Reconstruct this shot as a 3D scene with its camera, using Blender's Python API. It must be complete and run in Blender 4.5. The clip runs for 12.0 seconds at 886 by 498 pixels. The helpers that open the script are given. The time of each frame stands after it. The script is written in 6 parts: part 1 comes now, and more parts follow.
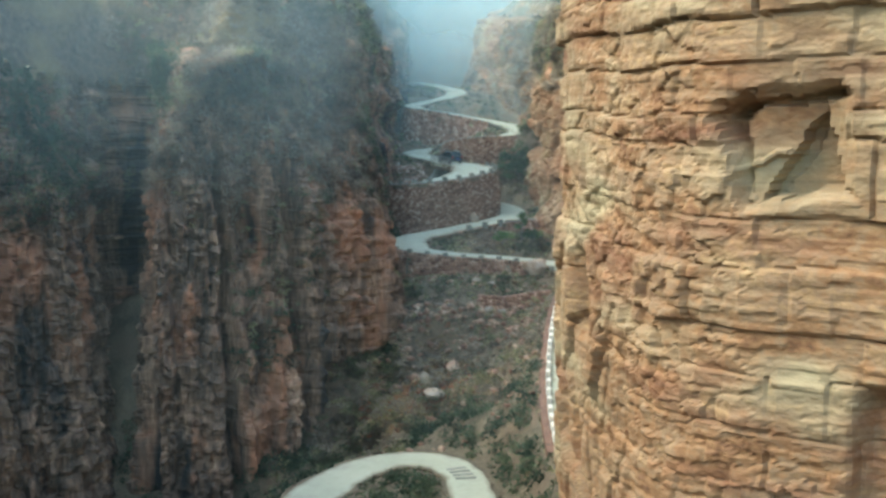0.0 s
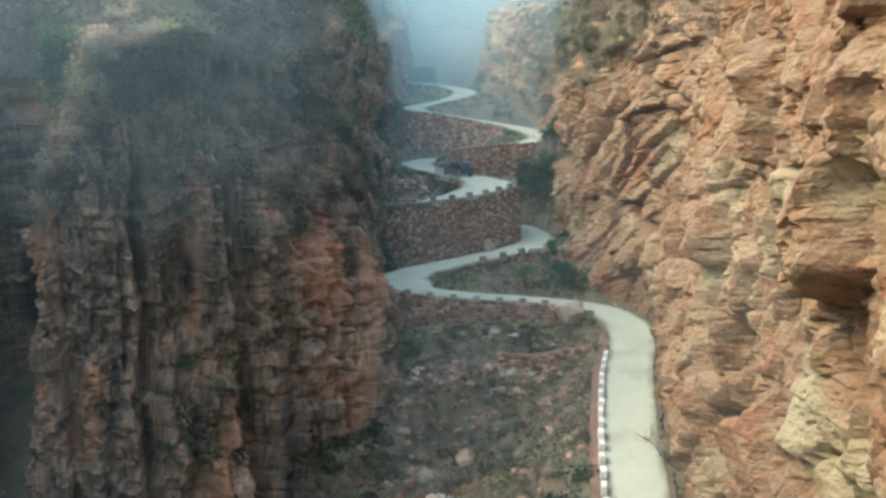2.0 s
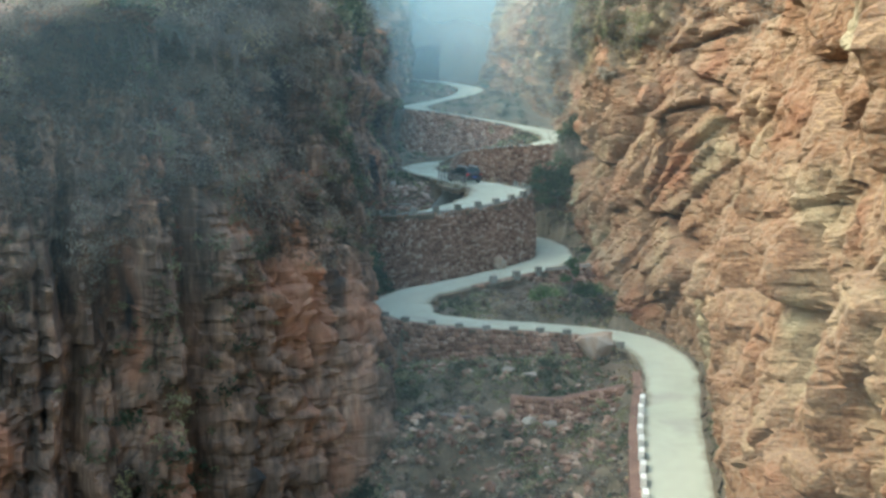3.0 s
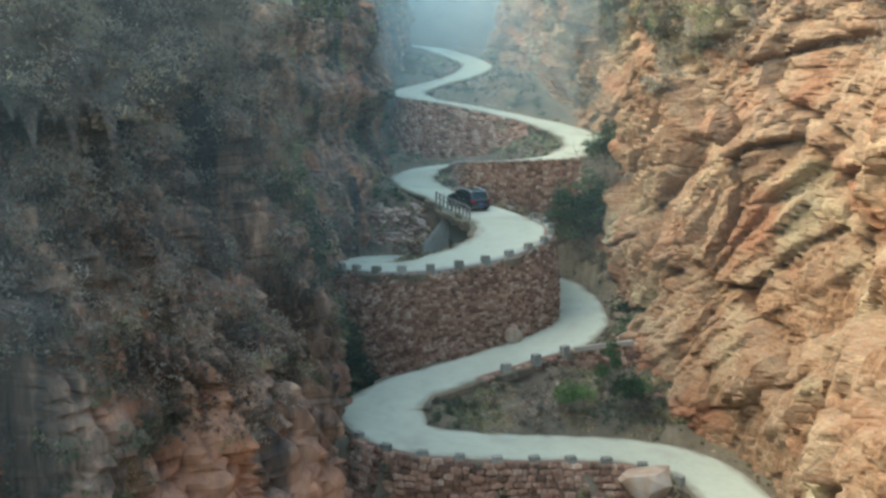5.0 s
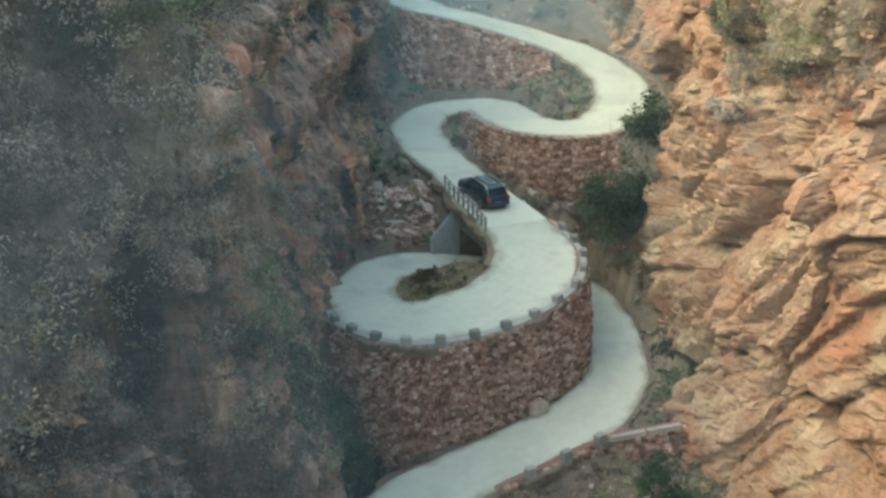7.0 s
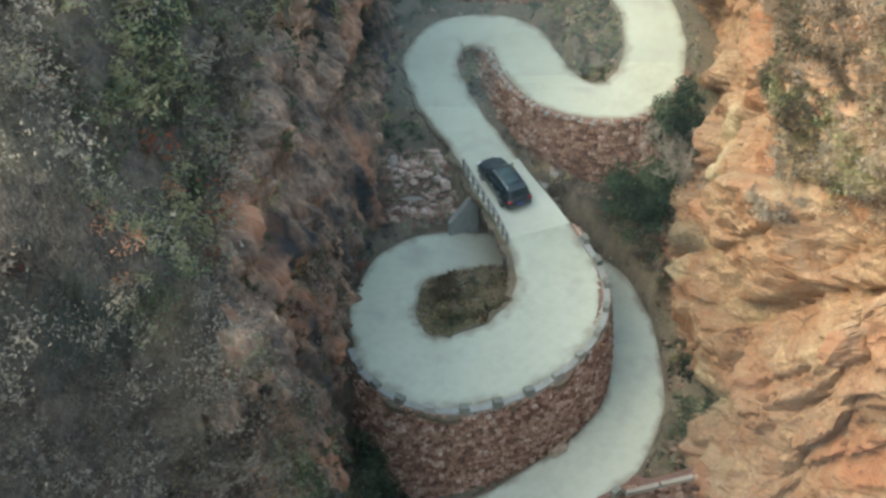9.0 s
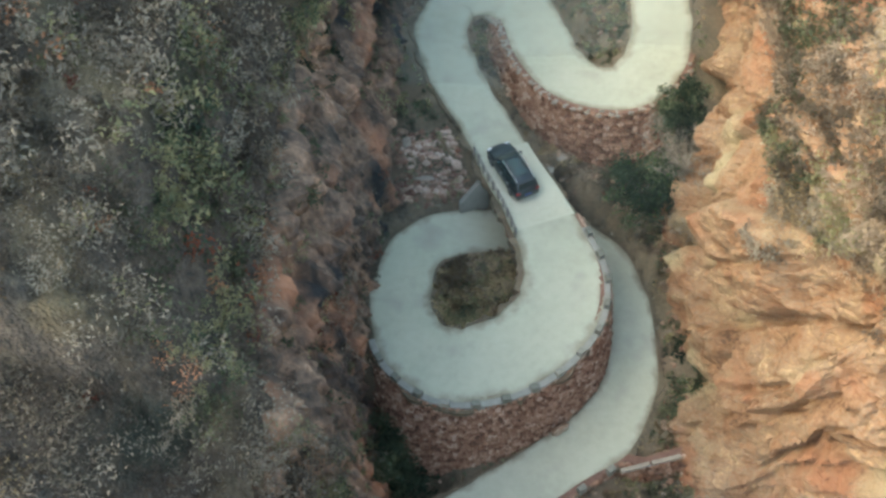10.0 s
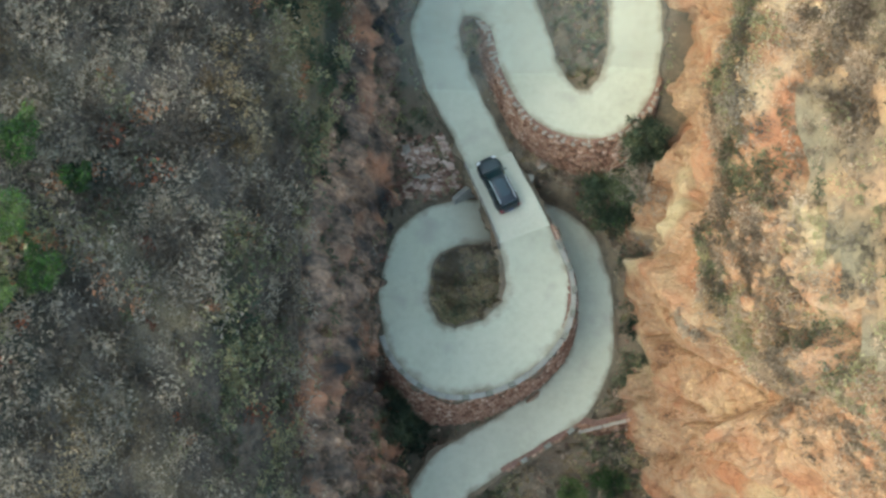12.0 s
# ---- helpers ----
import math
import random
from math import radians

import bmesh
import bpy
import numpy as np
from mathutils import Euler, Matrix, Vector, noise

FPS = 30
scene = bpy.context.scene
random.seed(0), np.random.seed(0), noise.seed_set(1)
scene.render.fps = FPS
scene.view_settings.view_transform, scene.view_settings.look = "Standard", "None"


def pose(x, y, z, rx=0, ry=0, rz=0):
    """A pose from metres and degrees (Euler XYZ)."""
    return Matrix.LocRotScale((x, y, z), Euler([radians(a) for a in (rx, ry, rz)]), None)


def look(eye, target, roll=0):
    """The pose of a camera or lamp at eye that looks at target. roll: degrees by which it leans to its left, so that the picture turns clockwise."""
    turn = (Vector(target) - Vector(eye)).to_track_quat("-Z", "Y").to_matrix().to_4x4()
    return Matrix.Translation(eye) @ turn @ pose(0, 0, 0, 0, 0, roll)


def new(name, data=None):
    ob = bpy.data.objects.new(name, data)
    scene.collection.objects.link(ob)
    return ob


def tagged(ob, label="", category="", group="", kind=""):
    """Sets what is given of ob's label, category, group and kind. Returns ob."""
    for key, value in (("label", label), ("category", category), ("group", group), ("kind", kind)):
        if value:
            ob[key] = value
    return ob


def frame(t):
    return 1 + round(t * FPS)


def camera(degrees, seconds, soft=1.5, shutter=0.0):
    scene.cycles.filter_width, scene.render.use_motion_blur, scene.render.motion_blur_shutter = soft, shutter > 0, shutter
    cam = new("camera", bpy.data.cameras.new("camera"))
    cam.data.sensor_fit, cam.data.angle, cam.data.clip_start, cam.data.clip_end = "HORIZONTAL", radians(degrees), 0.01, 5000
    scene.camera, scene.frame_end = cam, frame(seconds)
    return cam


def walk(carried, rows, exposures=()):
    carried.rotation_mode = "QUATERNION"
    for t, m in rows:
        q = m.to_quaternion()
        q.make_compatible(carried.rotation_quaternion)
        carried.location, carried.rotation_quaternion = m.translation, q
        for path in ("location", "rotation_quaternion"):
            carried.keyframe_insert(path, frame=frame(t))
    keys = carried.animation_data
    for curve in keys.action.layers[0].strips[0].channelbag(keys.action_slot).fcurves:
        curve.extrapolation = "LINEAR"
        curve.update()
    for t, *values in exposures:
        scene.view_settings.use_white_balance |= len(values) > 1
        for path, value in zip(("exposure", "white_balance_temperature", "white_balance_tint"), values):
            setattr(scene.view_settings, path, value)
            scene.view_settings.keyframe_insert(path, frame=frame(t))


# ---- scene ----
# camera and its walk
cam = camera(47.4, 12.0, soft=2.8)
METRES, EYE, TILT, LEAN, TURN = 150.0, 30.0, -7.0, 0.0, 0.0
ROWS = [
    (0.0, 0.0, 0.0, 0.0, 0.0, -0.0, 0.0),
    (0.5, 0.0007, 0.0392, 0.0048, 0.09, 0.08, 0.09),
    (1.0, 0.001, 0.0816, 0.0099, 0.18, 0.15, 0.16),
    (1.5, 0.0002, 0.1248, 0.0152, 0.21, 0.21, 0.18),
    (2.0, -0.0008, 0.1692, 0.0197, 0.33, 0.36, 0.16),
    (2.5, -0.0017, 0.2128, 0.0239, 0.4, 0.44, 0.08),
    (3.0, -0.0014, 0.2566, 0.0293, 0.55, 0.48, 0.07),
    (3.5, -0.0002, 0.2991, 0.0394, 0.72, 0.49, 0.0),
    (5.5, 0.0017, 0.4228, 0.115, 0.95, -6.31, 0.22),
    (6.0, 0.0009, 0.449, 0.1405, 0.98, -9.7, 0.26),
    (6.5, -0.0008, 0.4737, 0.169, 1.02, -13.38, 0.34),
    (7.0, -0.0029, 0.4962, 0.198, 1.01, -17.29, 0.47),
    (9.0, -0.0105, 0.575, 0.332, 0.89, -37.26, 0.9),
    (9.5, -0.0129, 0.591, 0.3697, 0.85, -42.47, 0.98),
    (10.0, -0.0142, 0.6056, 0.4077, 0.84, -47.71, 1.14),
    (10.5, -0.0144, 0.6212, 0.4465, 0.77, -52.88, 1.25),
    (11.0, -0.0137, 0.6418, 0.4878, 0.69, -57.92, 1.38),
    (11.5, -0.0108, 0.674, 0.5328, 0.61, -63.0, 1.57),
    (12.0, -0.0075, 0.7131, 0.5789, 0.45, -68.15, 1.59),
]
walk(cam, [(t, pose(0, 0, EYE, TILT, LEAN, TURN) @ pose(METRES * x, METRES * y, METRES * z, 90 + pitch, roll, yaw)) for t, x, y, z, yaw, pitch, roll in ROWS],
     exposures=[(0.0, 2.32, 6550, -4.0), (1.0, 2.26, 6600, -1.0), (2.0, 2.27, 6600, -1.0), (3.5, 2.33, 6350, -5.0), (5.5, 2.44, 6850, -2.0), (6.5, 2.48, 7000, -1.0), (10.0, 2.38, 7100, 2.0), (12.0, 2.32, 6980, 0.0)])

# world, sun and exposure
SUN_EL, SUN_AZ = 43.0, 262.0  # the sun's height, and its bearing clockwise from +y
world = bpy.data.worlds.new("hazy_sky")
scene.world = world
world.use_nodes = True
wn, wl = world.node_tree.nodes, world.node_tree.links
sky = wn.new("ShaderNodeTexSky")
sky.sky_type, sky.sun_disc = "NISHITA", False
sky.sun_elevation, sky.sun_rotation = radians(SUN_EL), radians(SUN_AZ)
sky.air_density, sky.dust_density = 1.2, 3.0
wl.new(sky.outputs[0], wn["Background"].inputs[0])
wn["Background"].inputs[1].default_value = 0.15
sun = new("sun", bpy.data.lights.new("sun", "SUN"))
sun.data.energy, sun.data.angle, sun.data.color = 0.2, radians(20), (1.0, 0.88, 0.72)
_e, _a = radians(SUN_EL), radians(SUN_AZ)
sun.matrix_world = look((60 * math.sin(_a), 60 * math.cos(_a), 150), (60 * math.sin(_a) - math.sin(_a) * math.cos(_e), 60 * math.cos(_a) - math.cos(_a) * math.cos(_e), 150 - math.sin(_e)))

# ---------------------------------------------------------------- helpers
rng = np.random.default_rng(7)


def hash3(ix, iy, iz, seed=0):
    """Random numbers of 0 to 1 for whole-number cells."""
    h = (ix.astype(np.int64) * 374761393 + iy.astype(np.int64) * 668265263 + iz.astype(np.int64) * 2147483647 + seed * 1274126177) & 0xFFFFFFFF
    h = ((h ^ (h >> 13)) * 1274126177) & 0xFFFFFFFF
    h = ((h ^ (h >> 16)) * 2246822519) & 0xFFFFFFFF
    return ((h ^ (h >> 15)) & 0xFFFFFF) / float(0xFFFFFF)


def vnoise(x, y, z, seed=0):
    """Smooth noise of -1 to 1."""
    x, y, z = np.broadcast_arrays(np.asarray(x, float), np.asarray(y, float), np.asarray(z, float))
    ix, iy, iz = np.floor(x), np.floor(y), np.floor(z)
    fx, fy, fz = x - ix, y - iy, z - iz
    fx, fy, fz = (f * f * (3 - 2 * f) for f in (fx, fy, fz))
    out = 0
    for dx in (0, 1):
        for dy in (0, 1):
            for dz in (0, 1):
                out = out + hash3(ix + dx, iy + dy, iz + dz, seed) * (fx if dx else 1 - fx) * (fy if dy else 1 - fy) * (fz if dz else 1 - fz)
    return out * 2 - 1


def fbm(x, y, z, octaves=4, seed=0):
    out, amp, total = 0, 1.0, 0
    for k in range(octaves):
        out = out + amp * vnoise(np.asarray(x) * 2.03**k, np.asarray(y) * 2.03**k, np.asarray(z) * 2.03**k, seed + k)
        total, amp = total + amp, amp * 0.5
    return out / total


def cells(u, v, seed=0):
    """Voronoi cells in two dimensions: a random number for each cell, a second one, and the gap to the next cell."""
    iu, iv = np.floor(u), np.floor(v)
    best, second = np.full(u.shape, 9.0), np.full(u.shape, 9.0)
    r1, r2 = np.zeros(u.shape), np.zeros(u.shape)
    zero = np.zeros(u.shape)
    for du in (-1, 0, 1):
        for dv in (-1, 0, 1):
            cu, cv = iu + du, iv + dv
            d = np.hypot(cu + hash3(cu, cv, zero, seed) - u, cv + hash3(cu, cv, zero, seed + 1) - v)
            near = d < best
            second = np.where(near, best, np.minimum(second, d))
            best = np.where(near, d, best)
            r1 = np.where(near, hash3(cu, cv, zero, seed + 2), r1)
            r2 = np.where(near, hash3(cu, cv, zero, seed + 3), r2)
    return r1, r2, second - best


def facets(u, v, seed=0, tilt=1.0):
    """Broken rock faces: each cell is a plane of its own height and slope. Gives the relief, of about -0.5 to 0.5, and the gap to the next cell."""
    iu, iv = np.floor(u), np.floor(v)
    best, second = np.full(u.shape, 9.0), np.full(u.shape, 9.0)
    relief, zero = np.zeros(u.shape), np.zeros(u.shape)
    for du in (-1, 0, 1):
        for dv in (-1, 0, 1):
            cu, cv = iu + du, iv + dv
            a, b = u - cu - hash3(cu, cv, zero, seed), v - cv - hash3(cu, cv, zero, seed + 1)
            d = np.maximum(np.abs(a), np.abs(b)) * 0.6 + 0.4 * np.hypot(a, b)
            near = d < best
            second = np.where(near, best, np.minimum(second, d))
            best = np.where(near, d, best)
            plane = hash3(cu, cv, zero, seed + 2) - 0.5 + tilt * (2 * a * (hash3(cu, cv, zero, seed + 3) - 0.5) + 2 * b * (hash3(cu, cv, zero, seed + 4) - 0.5))
            relief = np.where(near, plane, relief)
    return relief, second - best


def soften(A, n):
    """The mean over n steps each way, rows and columns."""
    for axis in (0, 1):
        P = np.pad(A, [(n, n) if k == axis else (0, 0) for k in (0, 1)], "edge")
        A = sum(np.take(P, np.arange(A.shape[axis]) + k, axis) for k in range(2 * n + 1)) / (2 * n + 1)
    return A


def quick(name, verts, faces, material, smooth=False):
    """A mesh from arrays of points and of faces that all have the same number of corners."""
    verts, faces = np.asarray(verts, np.float32).reshape(-1, 3), np.asarray(faces, np.int32)
    n, k = faces.shape
    me = bpy.data.meshes.new(name)
    me.vertices.add(len(verts)), me.loops.add(n * k), me.polygons.add(n)
    me.vertices.foreach_set("co", verts.ravel())
    me.loops.foreach_set("vertex_index", faces.ravel())
    me.polygons.foreach_set("loop_start", np.arange(0, n * k, k, dtype=np.int32))
    me.polygons.foreach_set("use_smooth", np.full(n, smooth))
    me.update(calc_edges=True)
    me.validate()
    me.materials.append(material)
    return me


def grid_faces(rows, cols, close=False):
    """Quads for points laid out in rows and columns."""
    i = np.arange(rows - 1)[:, None] * cols
    j = np.arange(cols if close else cols - 1)[None, :]
    a, b = i + j, i + (j + 1) % cols
    return np.stack([a, b, b + cols, a + cols], -1).reshape(-1, 4)


def part(name, bm, material, parent=None, label="", smooth=False):
    """Links a bmesh as one mesh object, under a thing or a part if one is given."""
    me = bpy.data.meshes.new(name)
    bm.to_mesh(me)
    bm.free()
    me.materials.append(material)
    for p in me.polygons:
        p.use_smooth = smooth
    ob = new(name, me)
    ob.parent = parent
    return tagged(ob, label)


def piece(name, me, parent=None, m=None, label=""):
    ob = new(name, me)
    ob.parent = parent
    if m is not None:
        ob.matrix_basis = m
    return tagged(ob, label)


def box(bm, size, m=None, bevel=0.0):
    """Adds a box of that size, centred, at the pose m."""
    made = bmesh.ops.create_cube(bm, size=1.0, matrix=(m or Matrix()) @ Matrix.Diagonal((*size, 1)))
    if bevel:
        edges = {e for v in made["verts"] for e in v.link_edges}
        bmesh.ops.bevel(bm, geom=list(edges), offset=bevel, segments=2, affect="EDGES", profile=0.7)


def tube(bm, pts, radii, sides=6):
    """Adds a round tube along points, with a radius for each."""
    rings = []
    for k, p in enumerate(pts):
        d = (Vector(pts[min(k + 1, len(pts) - 1)]) - Vector(pts[max(k - 1, 0)])).normalized()
        a = d.orthogonal().normalized()
        b = d.cross(a)
        rings.append([bm.verts.new(Vector(p) + radii[k] * (a * math.cos(q) + b * math.sin(q))) for q in np.linspace(0, 2 * math.pi, sides, endpoint=False)])
    for r0, r1 in zip(rings, rings[1:]):
        for k in range(sides):
            bm.faces.new((r0[k], r0[(k + 1) % sides], r1[(k + 1) % sides], r1[k]))
    bm.faces.new(rings[-1])
    bm.faces.new(rings[0][::-1])


def spline(points, step):
    """Catmull-Rom through rows of numbers, the first three of them a place, resampled at even steps."""
    P = np.asarray(points, float)
    P = np.vstack([2 * P[0] - P[1], P, 2 * P[-1] - P[-2]])
    out = []
    for a, b, c, d in zip(P, P[1:], P[2:], P[3:]):
        t = np.linspace(0, 1, 24, endpoint=False)[:, None]
        out.append(0.5 * (2 * b + (c - a) * t + (2 * a - 5 * b + 4 * c - d) * t**2 + (3 * b - a - 3 * c + d) * t**3))
    out = np.vstack([*out, P[-2:-1]])
    along = np.r_[0, np.cumsum(np.linalg.norm(np.diff(out[:, :2], axis=0), axis=1))]
    s = np.linspace(0, along[-1], int(along[-1] / step) + 1)
    return np.stack([np.interp(s, along, out[:, k]) for k in range(out.shape[1])], 1), s


def sideways(P):
    """Unit vectors to the right of a line in plan."""
    d = np.gradient(P[:, :2], axis=0)
    d /= np.linalg.norm(d, axis=1)[:, None] + 1e-9
    return np.stack([d[:, 1], -d[:, 0]], 1)


# ---------------------------------------------------------------- materials
def surface(name, colours, scale=1.0, stretch=(1, 1, 1), fine=6.0, rough=0.9, bump=0.3, relief=8.0, island=0.0, each=0.0, detail=6.0, turn=0.0, spread=(0.3, 0.7), stains=None, stains2=None, metallic=0.0, bumpdist=0.1, lamina=0.0, joints=0.0, tone=0.0):
    """A material of several colours mixed by noise at two scales, with fine relief. colours: rows of (r, g, b)."""
    m = bpy.data.materials.new(name)
    m.use_nodes = True
    n, l = m.node_tree.nodes, m.node_tree.links
    b = n["Principled BSDF"]
    b.inputs["Roughness"].default_value, b.inputs["Metallic"].default_value = rough, metallic
    b.inputs["Specular IOR Level"].default_value = 0.25
    tc, mp = n.new("ShaderNodeTexCoord"), n.new("ShaderNodeMapping")
    mp.inputs["Scale"].default_value, mp.inputs["Rotation"].default_value = stretch, (turn, 0, 0)
    l.new(tc.outputs["Object"], mp.inputs[0])
    big = n.new("ShaderNodeTexNoise")
    big.inputs["Scale"].default_value, big.inputs["Detail"].default_value, big.inputs["Roughness"].default_value = scale, detail, 0.62
    l.new(mp.outputs[0], big.inputs["Vector"])
    small = n.new("ShaderNodeTexNoise")
    small.inputs["Scale"].default_value, small.inputs["Detail"].default_value = scale * fine, 5.0
    l.new(mp.outputs[0], small.inputs["Vector"])
    mix = n.new("ShaderNodeMix")
    mix.inputs[0].default_value = 0.35
    l.new(big.outputs["Fac"], mix.inputs[2])
    l.new(small.outputs["Fac"], mix.inputs[3])
    value = mix.outputs[0]
    for amount, source in ((island, "ShaderNodeNewGeometry"), (each, "ShaderNodeObjectInfo"), (tone, "ShaderNodeAttribute")):
        if amount:
            src = n.new(source)
            if amount == tone:
                src.attribute_name = "tone"
            add = n.new("ShaderNodeMath")
            add.operation = "MULTIPLY_ADD"
            l.new(src.outputs[{"ShaderNodeNewGeometry": "Random Per Island", "ShaderNodeObjectInfo": "Random", "ShaderNodeAttribute": "Fac"}[source]], add.inputs[0])
            add.inputs[1].default_value = amount
            sub = n.new("ShaderNodeMath")
            sub.operation = "SUBTRACT"
            l.new(value, sub.inputs[0])
            sub.inputs[1].default_value = amount / 2
            l.new(sub.outputs[0], add.inputs[2])
            value = add.outputs[0]
    ramp = n.new("ShaderNodeValToRGB")
    els = ramp.color_ramp.elements
    at = np.linspace(*spread, len(colours))
    els[0].position, els[1].position = at[0], at[-1]
    for a in at[1:-1]:
        els.new(a)
    for e, c in zip(els, colours):
        e.color = (*c, 1)
    l.new(value, ramp.inputs[0])
    colour = ramp.outputs[0]
    for blot in (stains, stains2):
        if not blot:
            continue
        tint, size, lo, hi, st = blot
        sm = n.new("ShaderNodeMapping")
        sm.inputs["Scale"].default_value = st
        l.new(tc.outputs["Object"], sm.inputs[0])
        sn = n.new("ShaderNodeTexNoise")
        sn.inputs["Scale"].default_value, sn.inputs["Detail"].default_value = size, 7.0
        l.new(sm.outputs[0], sn.inputs["Vector"])
        rg = n.new("ShaderNodeMapRange")
        rg.inputs["From Min"].default_value, rg.inputs["From Max"].default_value = lo, hi
        l.new(sn.outputs["Fac"], rg.inputs[0])
        cm = n.new("ShaderNodeMix")
        cm.data_type = "RGBA"
        l.new(rg.outputs[0], cm.inputs[0])
        l.new(colour, cm.inputs[6])
        cm.inputs[7].default_value = (*tint, 1)
        colour = cm.outputs[2]
    if lamina:
        lm, ln, lr, lx = n.new("ShaderNodeMapping"), n.new("ShaderNodeTexNoise"), n.new("ShaderNodeMapRange"), n.new("ShaderNodeMix")
        lm.inputs["Scale"].default_value = (0.35, 0.35, 5.0)
        ln.inputs["Scale"].default_value, ln.inputs["Detail"].default_value, ln.inputs["Distortion"].default_value = 0.9, 6.0, 0.4
        l.new(tc.outputs["Object"], lm.inputs[0]), l.new(lm.outputs[0], ln.inputs["Vector"]), l.new(ln.outputs["Fac"], lr.inputs[0])
        lr.inputs["From Min"].default_value, lr.inputs["From Max"].default_value = 0.36, 0.62
        lr.inputs["To Min"].default_value, lr.inputs["To Max"].default_value = 1 - lamina, 1 + 0.35 * lamina
        lx.data_type, lx.blend_type, lx.inputs[0].default_value = "RGBA", "MULTIPLY", 1.0
        l.new(colour, lx.inputs[6]), l.new(lr.outputs[0], lx.inputs[7])
        colour = lx.outputs[2]
    if joints:
        jn, jm, jv, jr, jk, jp, jx = (n.new("ShaderNode" + q) for q in ("TexNoise", "Mix", "TexVoronoi", "MapRange", "MapRange", "Math", "Mix"))
        jn.inputs["Scale"].default_value, jn.inputs["Detail"].default_value = 0.8, 5.0
        jm.data_type, jm.blend_type, jm.inputs[0].default_value = "RGBA", "ADD", 1.0
        jv.feature, jv.inputs["Scale"].default_value = "DISTANCE_TO_EDGE", 0.55
        l.new(mp.outputs[0], jn.inputs["Vector"]), l.new(mp.outputs[0], jm.inputs[6]), l.new(jn.outputs["Color"], jm.inputs[7]), l.new(jm.outputs[2], jv.inputs["Vector"])
        jr.inputs["From Max"].default_value, jr.inputs["To Min"].default_value, jr.inputs["To Max"].default_value = 0.045, joints, 0.0
        l.new(jv.outputs["Distance"], jr.inputs[0])
        jk.inputs["From Min"].default_value, jk.inputs["From Max"].default_value = 0.42, 0.58
        l.new(small.outputs["Fac"], jk.inputs[0])
        jp.operation = "MULTIPLY"
        l.new(jr.outputs[0], jp.inputs[0]), l.new(jk.outputs[0], jp.inputs[1])
        jx.data_type = "RGBA"
        jx.inputs[7].default_value = (0.055, 0.04, 0.028, 1)
        l.new(jp.outputs[0], jx.inputs[0]), l.new(colour, jx.inputs[6])
        colour = jx.outputs[2]
    l.new(colour, b.inputs["Base Color"])
    if bump:
        rel = n.new("ShaderNodeTexNoise")
        rel.inputs["Scale"].default_value, rel.inputs["Detail"].default_value = relief, 6.0
        l.new(mp.outputs[0], rel.inputs["Vector"])
        bp = n.new("ShaderNodeBump")
        bp.inputs["Strength"].default_value, bp.inputs["Distance"].default_value = bump, bumpdist
        l.new(rel.outputs["Fac"], bp.inputs["Height"])
        l.new(bp.outputs[0], b.inputs["Normal"])
    return m


def paint(name, colour, rough=0.5, metallic=0.0, coat=0.0):
    m = bpy.data.materials.new(name)
    m.use_nodes = True
    b = m.node_tree.nodes["Principled BSDF"]
    b.inputs["Base Color"].default_value = (*colour, 1)
    b.inputs["Roughness"].default_value, b.inputs["Metallic"].default_value, b.inputs["Coat Weight"].default_value = rough, metallic, coat
    return m


ROCK_E = surface("broken_sandstone", [(0.0826, 0.0479, 0.0298), (0.175, 0.101, 0.0578), (0.243, 0.142, 0.0788), (0.233, 0.161, 0.105), (0.301, 0.198, 0.113), (0.36, 0.276, 0.175)], 0.5, (1, 1, 1.2), 9.0, 0.92, 0.85, 3.2, spread=(0.34, 0.66),
                 stains=((0.236, 0.114, 0.0622), 0.19, 0.54, 0.68, (1, 1, 1.3)), stains2=((0.324, 0.272, 0.169), 0.17, 0.54, 0.70, (1, 1, 0.8)), bumpdist=0.25, joints=0.5)
ROCK_N = surface("bedded_sandstone", [(0.0885, 0.0504, 0.0298), (0.181, 0.099, 0.053), (0.246, 0.144, 0.0745), (0.231, 0.158, 0.0981), (0.295, 0.194, 0.104), (0.354, 0.266, 0.158)], 0.6, (1, 1, 1.5), 6.0, 0.92, 0.42, 3.5, spread=(0.33, 0.67),
                 stains=((0.196, 0.0945, 0.0552), 0.55, 0.5, 0.72, (0.3, 0.3, 1.5)), stains2=((0.323, 0.279, 0.179), 0.5, 0.5, 0.7, (0.364, 0.36, 0.828)), bumpdist=0.25, lamina=0.22)
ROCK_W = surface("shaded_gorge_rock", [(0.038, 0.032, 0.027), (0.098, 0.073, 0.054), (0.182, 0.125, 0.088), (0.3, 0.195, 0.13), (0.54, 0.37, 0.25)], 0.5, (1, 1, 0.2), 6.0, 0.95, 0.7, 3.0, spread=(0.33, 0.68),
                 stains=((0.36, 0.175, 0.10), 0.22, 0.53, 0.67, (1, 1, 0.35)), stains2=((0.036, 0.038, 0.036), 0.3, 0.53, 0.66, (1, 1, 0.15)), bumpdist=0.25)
EARTH = surface("gully_earth", [(0.0549, 0.0499, 0.0341), (0.0978, 0.0832, 0.0568), (0.146, 0.119, 0.0796), (0.209, 0.155, 0.102)], 0.45, (1, 1, 1), 7.0, 0.97, 0.6, 5.0, stains=((0.138, 0.0994, 0.0672), 0.2, 0.54, 0.7, (1, 1, 1)))
